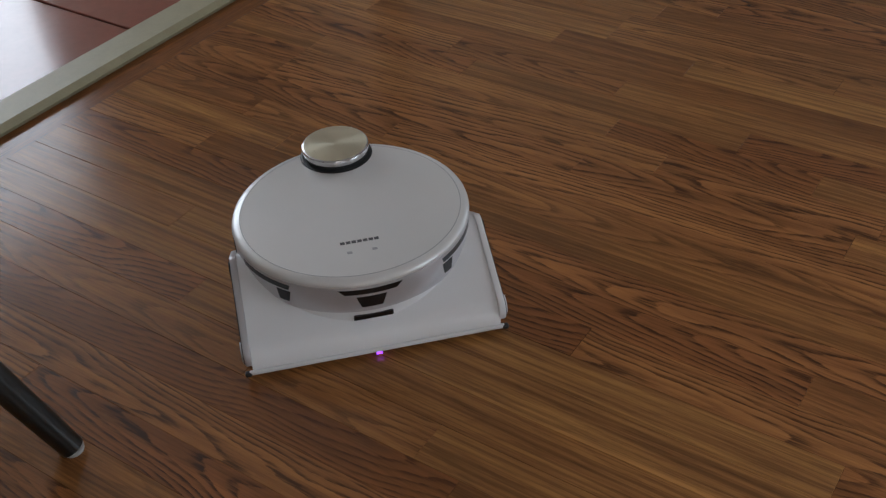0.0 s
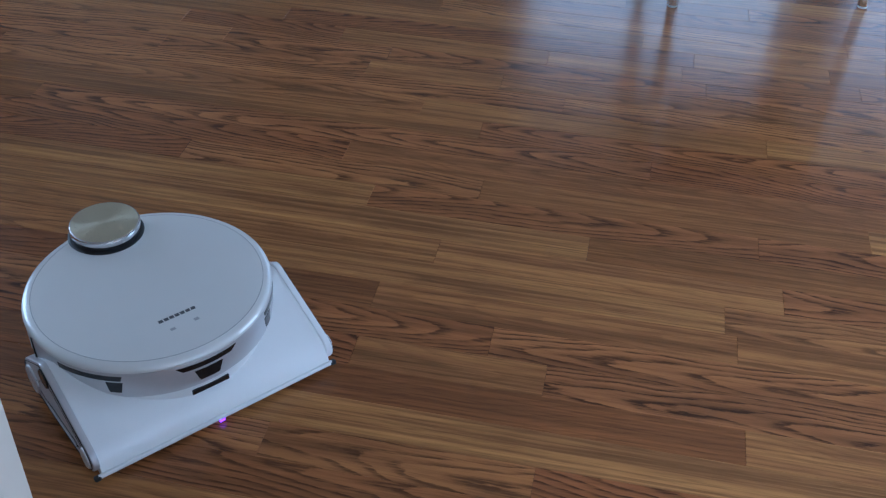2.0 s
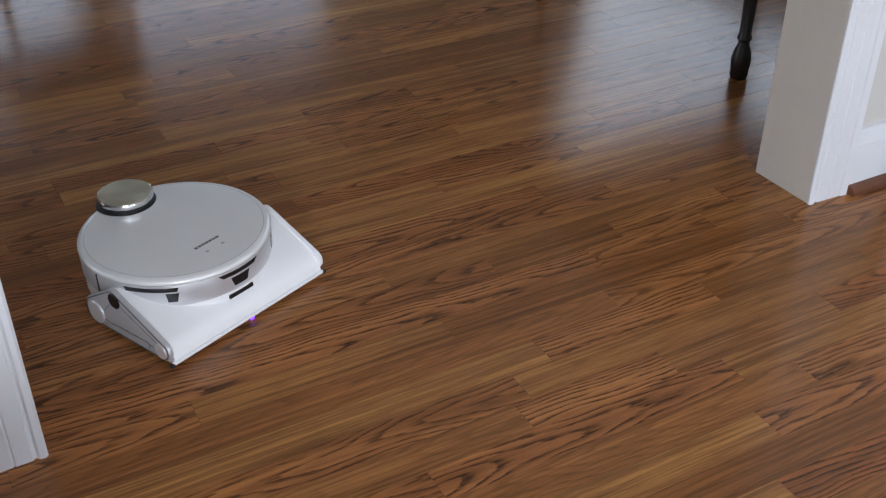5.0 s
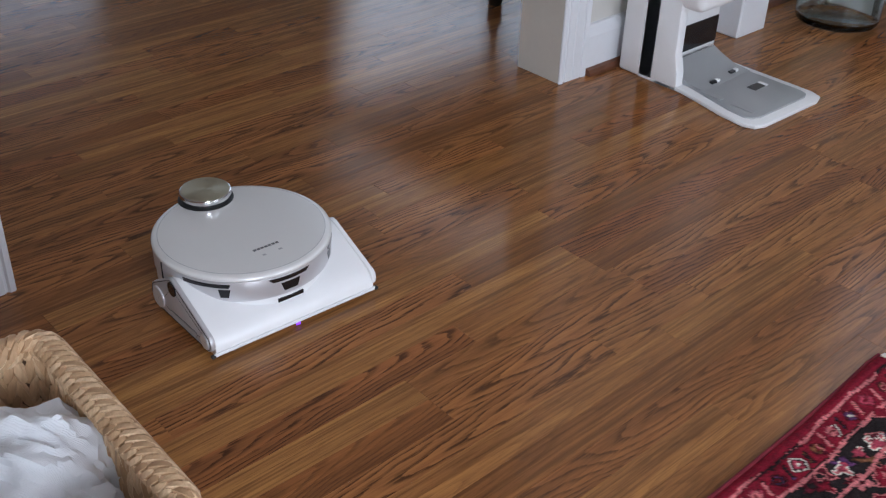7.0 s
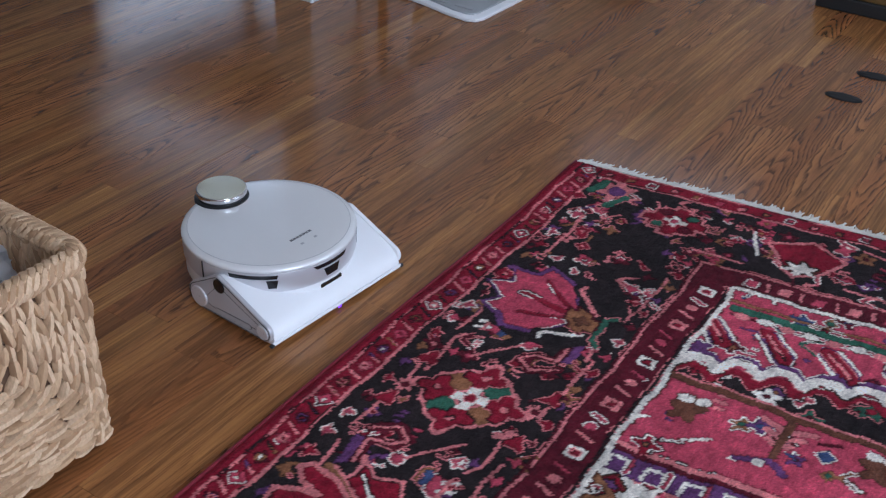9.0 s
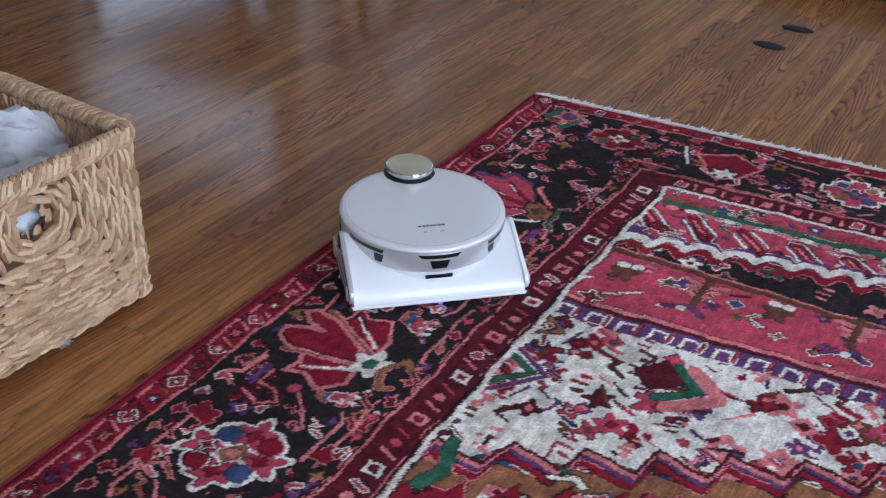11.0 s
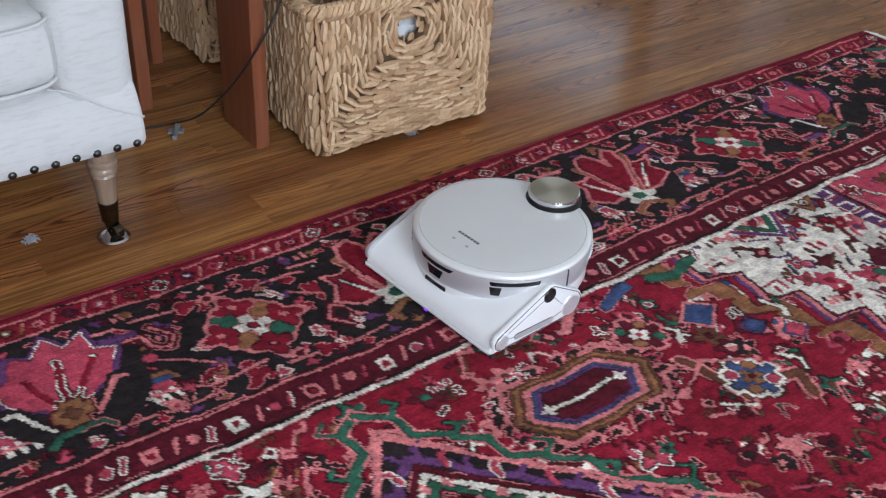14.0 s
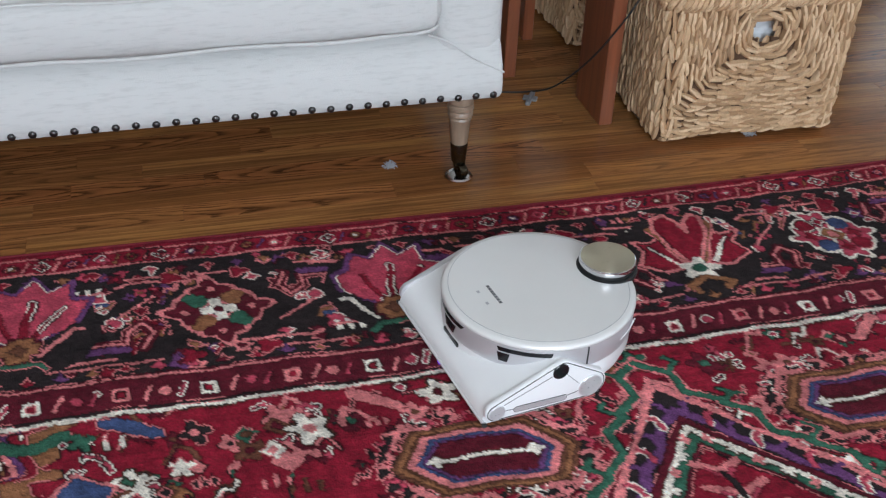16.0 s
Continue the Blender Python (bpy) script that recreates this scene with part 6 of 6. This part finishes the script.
# ---- hearth end of the room ----
OLDBRASS = worn("aged_brass", (0.35, 0.27, 0.12), 0.35, metal=0.9, vary=0.3, scale=30)
fender = thing("fireplace_fender", "low aged brass fender on a black base before the hearth", "fender")
part("base", box(2.54, 2.86, -2.3, -1.30, 0.0, 0.045, 0.004), BLACKM, fender, "black iron base")
for x0, x1, y0, y1 in ((2.55, 2.575, -2.29, -1.31), (2.575, 2.84, -1.335, -1.31), (2.575, 2.84, -2.29, -2.265)):
    part("rail", box(x0, x1, y0, y1, 0.045, 0.115, 0.003), OLDBRASS, fender, "brass rail")
REDP = worn("red_plastic", (0.55, 0.05, 0.035), 0.4, vary=0.1)
toy = thing("red_ring", "round red plastic ring lying on the floor", "ring", pose(2.345, -1.935, 0.0))
part("ring", tube([(0.06 * math.cos(2 * math.pi * k / 40), 0.06 * math.sin(2 * math.pi * k / 40), 0.018) for k in range(40)], 0.018, 12, closed=True), REDP, toy, "", True)
# two thin matt black ovals lying on the strips
OVAL_BLACK = worn("matt_black", (0.012, 0.012, 0.012), 0.9)
for x, y, a in ((1.870, -1.594, 3), (2.070, -1.625, 8)):
    o = thing("dark_oval", "flat black oval patch on the wooden floor", "pad", pose(x, y, 0.0, 0, 0, a), "felt pads")
    bm = lathe([(0, 0.0), (0.05, 0.0), (0.051, 0.002), (0.047, 0.0045), (0, 0.005)], 40)
    bmesh.ops.scale(bm, vec=(0.46, 1.0, 1.0), verts=bm.verts)
    part("pad", bm, OVAL_BLACK, o, "", True)


# ---- the floor's strips, last ----
def lay_floor():
    rnd = random.Random(5)
    W, GAP = 0.0635, 0.0003
    lengths = [0.28, 0.36, 0.45, 0.55, 0.66, 0.78, 0.9, 1.05, 1.2]
    shared = {}
    verts, faces, uvs = [], [], []

    def locals_uv(n, w, sides=0):
        for _ in range(sides):
            uvs.extend([(0.0, 0.0)] * 4)
        uvs.extend([(-n / 2, -w / 2), (n / 2, -w / 2), (n / 2, w / 2), (-n / 2, w / 2)])

    rows = int(10.0 / W)
    for r in range(rows):
        y = -5.0 + W * (r + 0.5)
        x0 = -1.632 if y > 0.1 else -3.6
        x = x0
        first = rnd.choice(lengths) * 0.6
        while x < 3.4:
            n = rnd.choice(lengths)
            end = min(x + (first or n), 3.4)
            real = first is None or first == 0
            first = 0
            mid = (x + end) / 2
            near = -0.62 < mid < 1.25 and -1.02 < y < 1.42
            if near and real and abs(end - x - n) < 1e-6:
                if n not in shared:
                    o = part("plank", plank_mesh(n, W, GAP), OAK, FLOOR)
                    shared[n] = o.data
                else:
                    o = new("plank", shared[n])
                    o.parent = FLOOR
                o.location = (mid, y, 0)
            else:
                hx, hy, c = (end - x - GAP) / 2, (W - GAP) / 2, 0.0003
                b = len(verts)
                verts.extend((mid + sx * (hx - i), y + sy * (hy - i), z) for i, z in ((0, -0.006), (0, -c), (c, 0.0)) for sx, sy in ((-1, -1), (1, -1), (1, 1), (-1, 1)))
                for k in range(4):
                    j = (k + 1) % 4
                    faces.append((b + k, b + j, b + 4 + j, b + 4 + k))
                    faces.append((b + 4 + k, b + 4 + j, b + 8 + j, b + 8 + k))
                faces.append((b + 8, b + 9, b + 10, b + 11))
                locals_uv(end - x, W, 8)
            x = end
    y = 0.16
    while y < 5.0:
        # border boards along the threshold
        end, b = min(y + 1.1, 5.0), len(verts)
        verts.extend([(-1.697, y, 0.0), (-1.6325, y, 0.0), (-1.6325, end - 0.0005, 0.0), (-1.697, end - 0.0005, 0.0)])
        locals_uv(end - y, 0.0645)
        faces.append((b, b + 1, b + 2, b + 3))
        y = end
    me = bpy.data.meshes.new("plank_field")
    me.from_pydata(verts, [], faces)
    me.uv_layers.new(name="along_strip").data.foreach_set("uv", np.array(uvs, np.float32).ravel())
    me.materials.append(OAK_FIELD)
    ob = tagged(new("plank_field", me), kind="stuff")
    ob.parent = FLOOR


def plank_mesh(n, w, gap):
    bm = bmesh.new()
    hx, hy, c = (n - gap) / 2, (w - gap) / 2, 0.0003
    rings = [[bm.verts.new((sx * (hx - i), sy * (hy - i), z)) for sx, sy in ((-1, -1), (1, -1), (1, 1), (-1, 1))] for i, z in ((0, -0.006), (0, -c), (c, 0.0))]
    for a, b in zip(rings, rings[1:]):
        for k in range(4):
            bm.faces.new((a[k], a[(k + 1) % 4], b[(k + 1) % 4], b[k]))
    bm.faces.new(rings[2])
    return bm


lay_floor()


# ---- what moves ----
def motions():
    walk(ROBOT, [
        (0, pose(-0.914, 1.421, 0, 0, 0, -44.0)),
        (0.5, pose(-0.782, 1.297, 0, 0, 0, -43.8)),
        (1, pose(-0.651, 1.179, 0, 0, 0, -42.4)),
        (1.5, pose(-0.522, 1.066, 0, 0, 0, -41.3)),
        (2, pose(-0.397, 0.954, 0, 0, 0, -40.7)),
        (2.5, pose(-0.271, 0.846, 0, 0, 0, -40.8)),
        (3, pose(-0.144, 0.726, 0, 0, 0, -40.9)),
        (3.5, pose(-0.015, 0.619, 0, 0, 0, -41.2)),
        (4, pose(0.117, 0.511, 0, 0, 0, -42.0)),
        (4.5, pose(0.232, 0.429, 0, 0, 0, -44.6)),
        (5, pose(0.305, 0.348, 0, 0, 0, -67.4)),
        (5.2, pose(0.323, 0.303, 0, 0, 0, -74.1)),
        (7.3, pose(0.351, -0.338, 0, 0, 0, -93.4)),
        (7.5, pose(0.348, -0.402, 0, 0, 0, -94.0)),
        (8, pose(0.337, -0.565, 0, 0, 0, -94.7)),
        (8.5, pose(0.322, -0.735, 0, 0, 0, -94.9)),
        (9, pose(0.311, -0.903, 0, 0, 0, -95.1)),
        (9.5, pose(0.307, -1.046, 0.003, 0, -0.8, -92.8)),
        (9.7, pose(0.311, -1.102, 0.005, 0, -0.8, -92.9)),
        (10.4, pose(0.300, -1.285, 0.011, 0, 0, -104.0)),
        (11.1, pose(0.205, -1.385, 0.011, 0, 0, -140.0)),
        (11.8, pose(0.060, -1.441, 0.011, 0, 0, -161.7)),
        (12, pose(0.003, -1.458, 0.011, 0, 0, -162.8)),
        (12.5, pose(-0.139, -1.505, 0.011, 0, 0, -170.9)),
        (13, pose(-0.287, -1.535, 0.011, 0, 0, -173.3)),
        (13.5, pose(-0.434, -1.557, 0.011, 0, 0, -174.0)),
        (14, pose(-0.575, -1.577, 0.011, 0, 0, -173.8)),
        (14.5, pose(-0.719, -1.593, 0.011, 0, 0, -172.9)),
        (15, pose(-0.861, -1.609, 0.011, 0, 0, -171.6)),
        (15.5, pose(-1.011, -1.635, 0.011, 0, 0, -171.9)),
        (16, pose(-1.161, -1.655, 0.011, 0, 0, -169.8)),
    ])


motions()
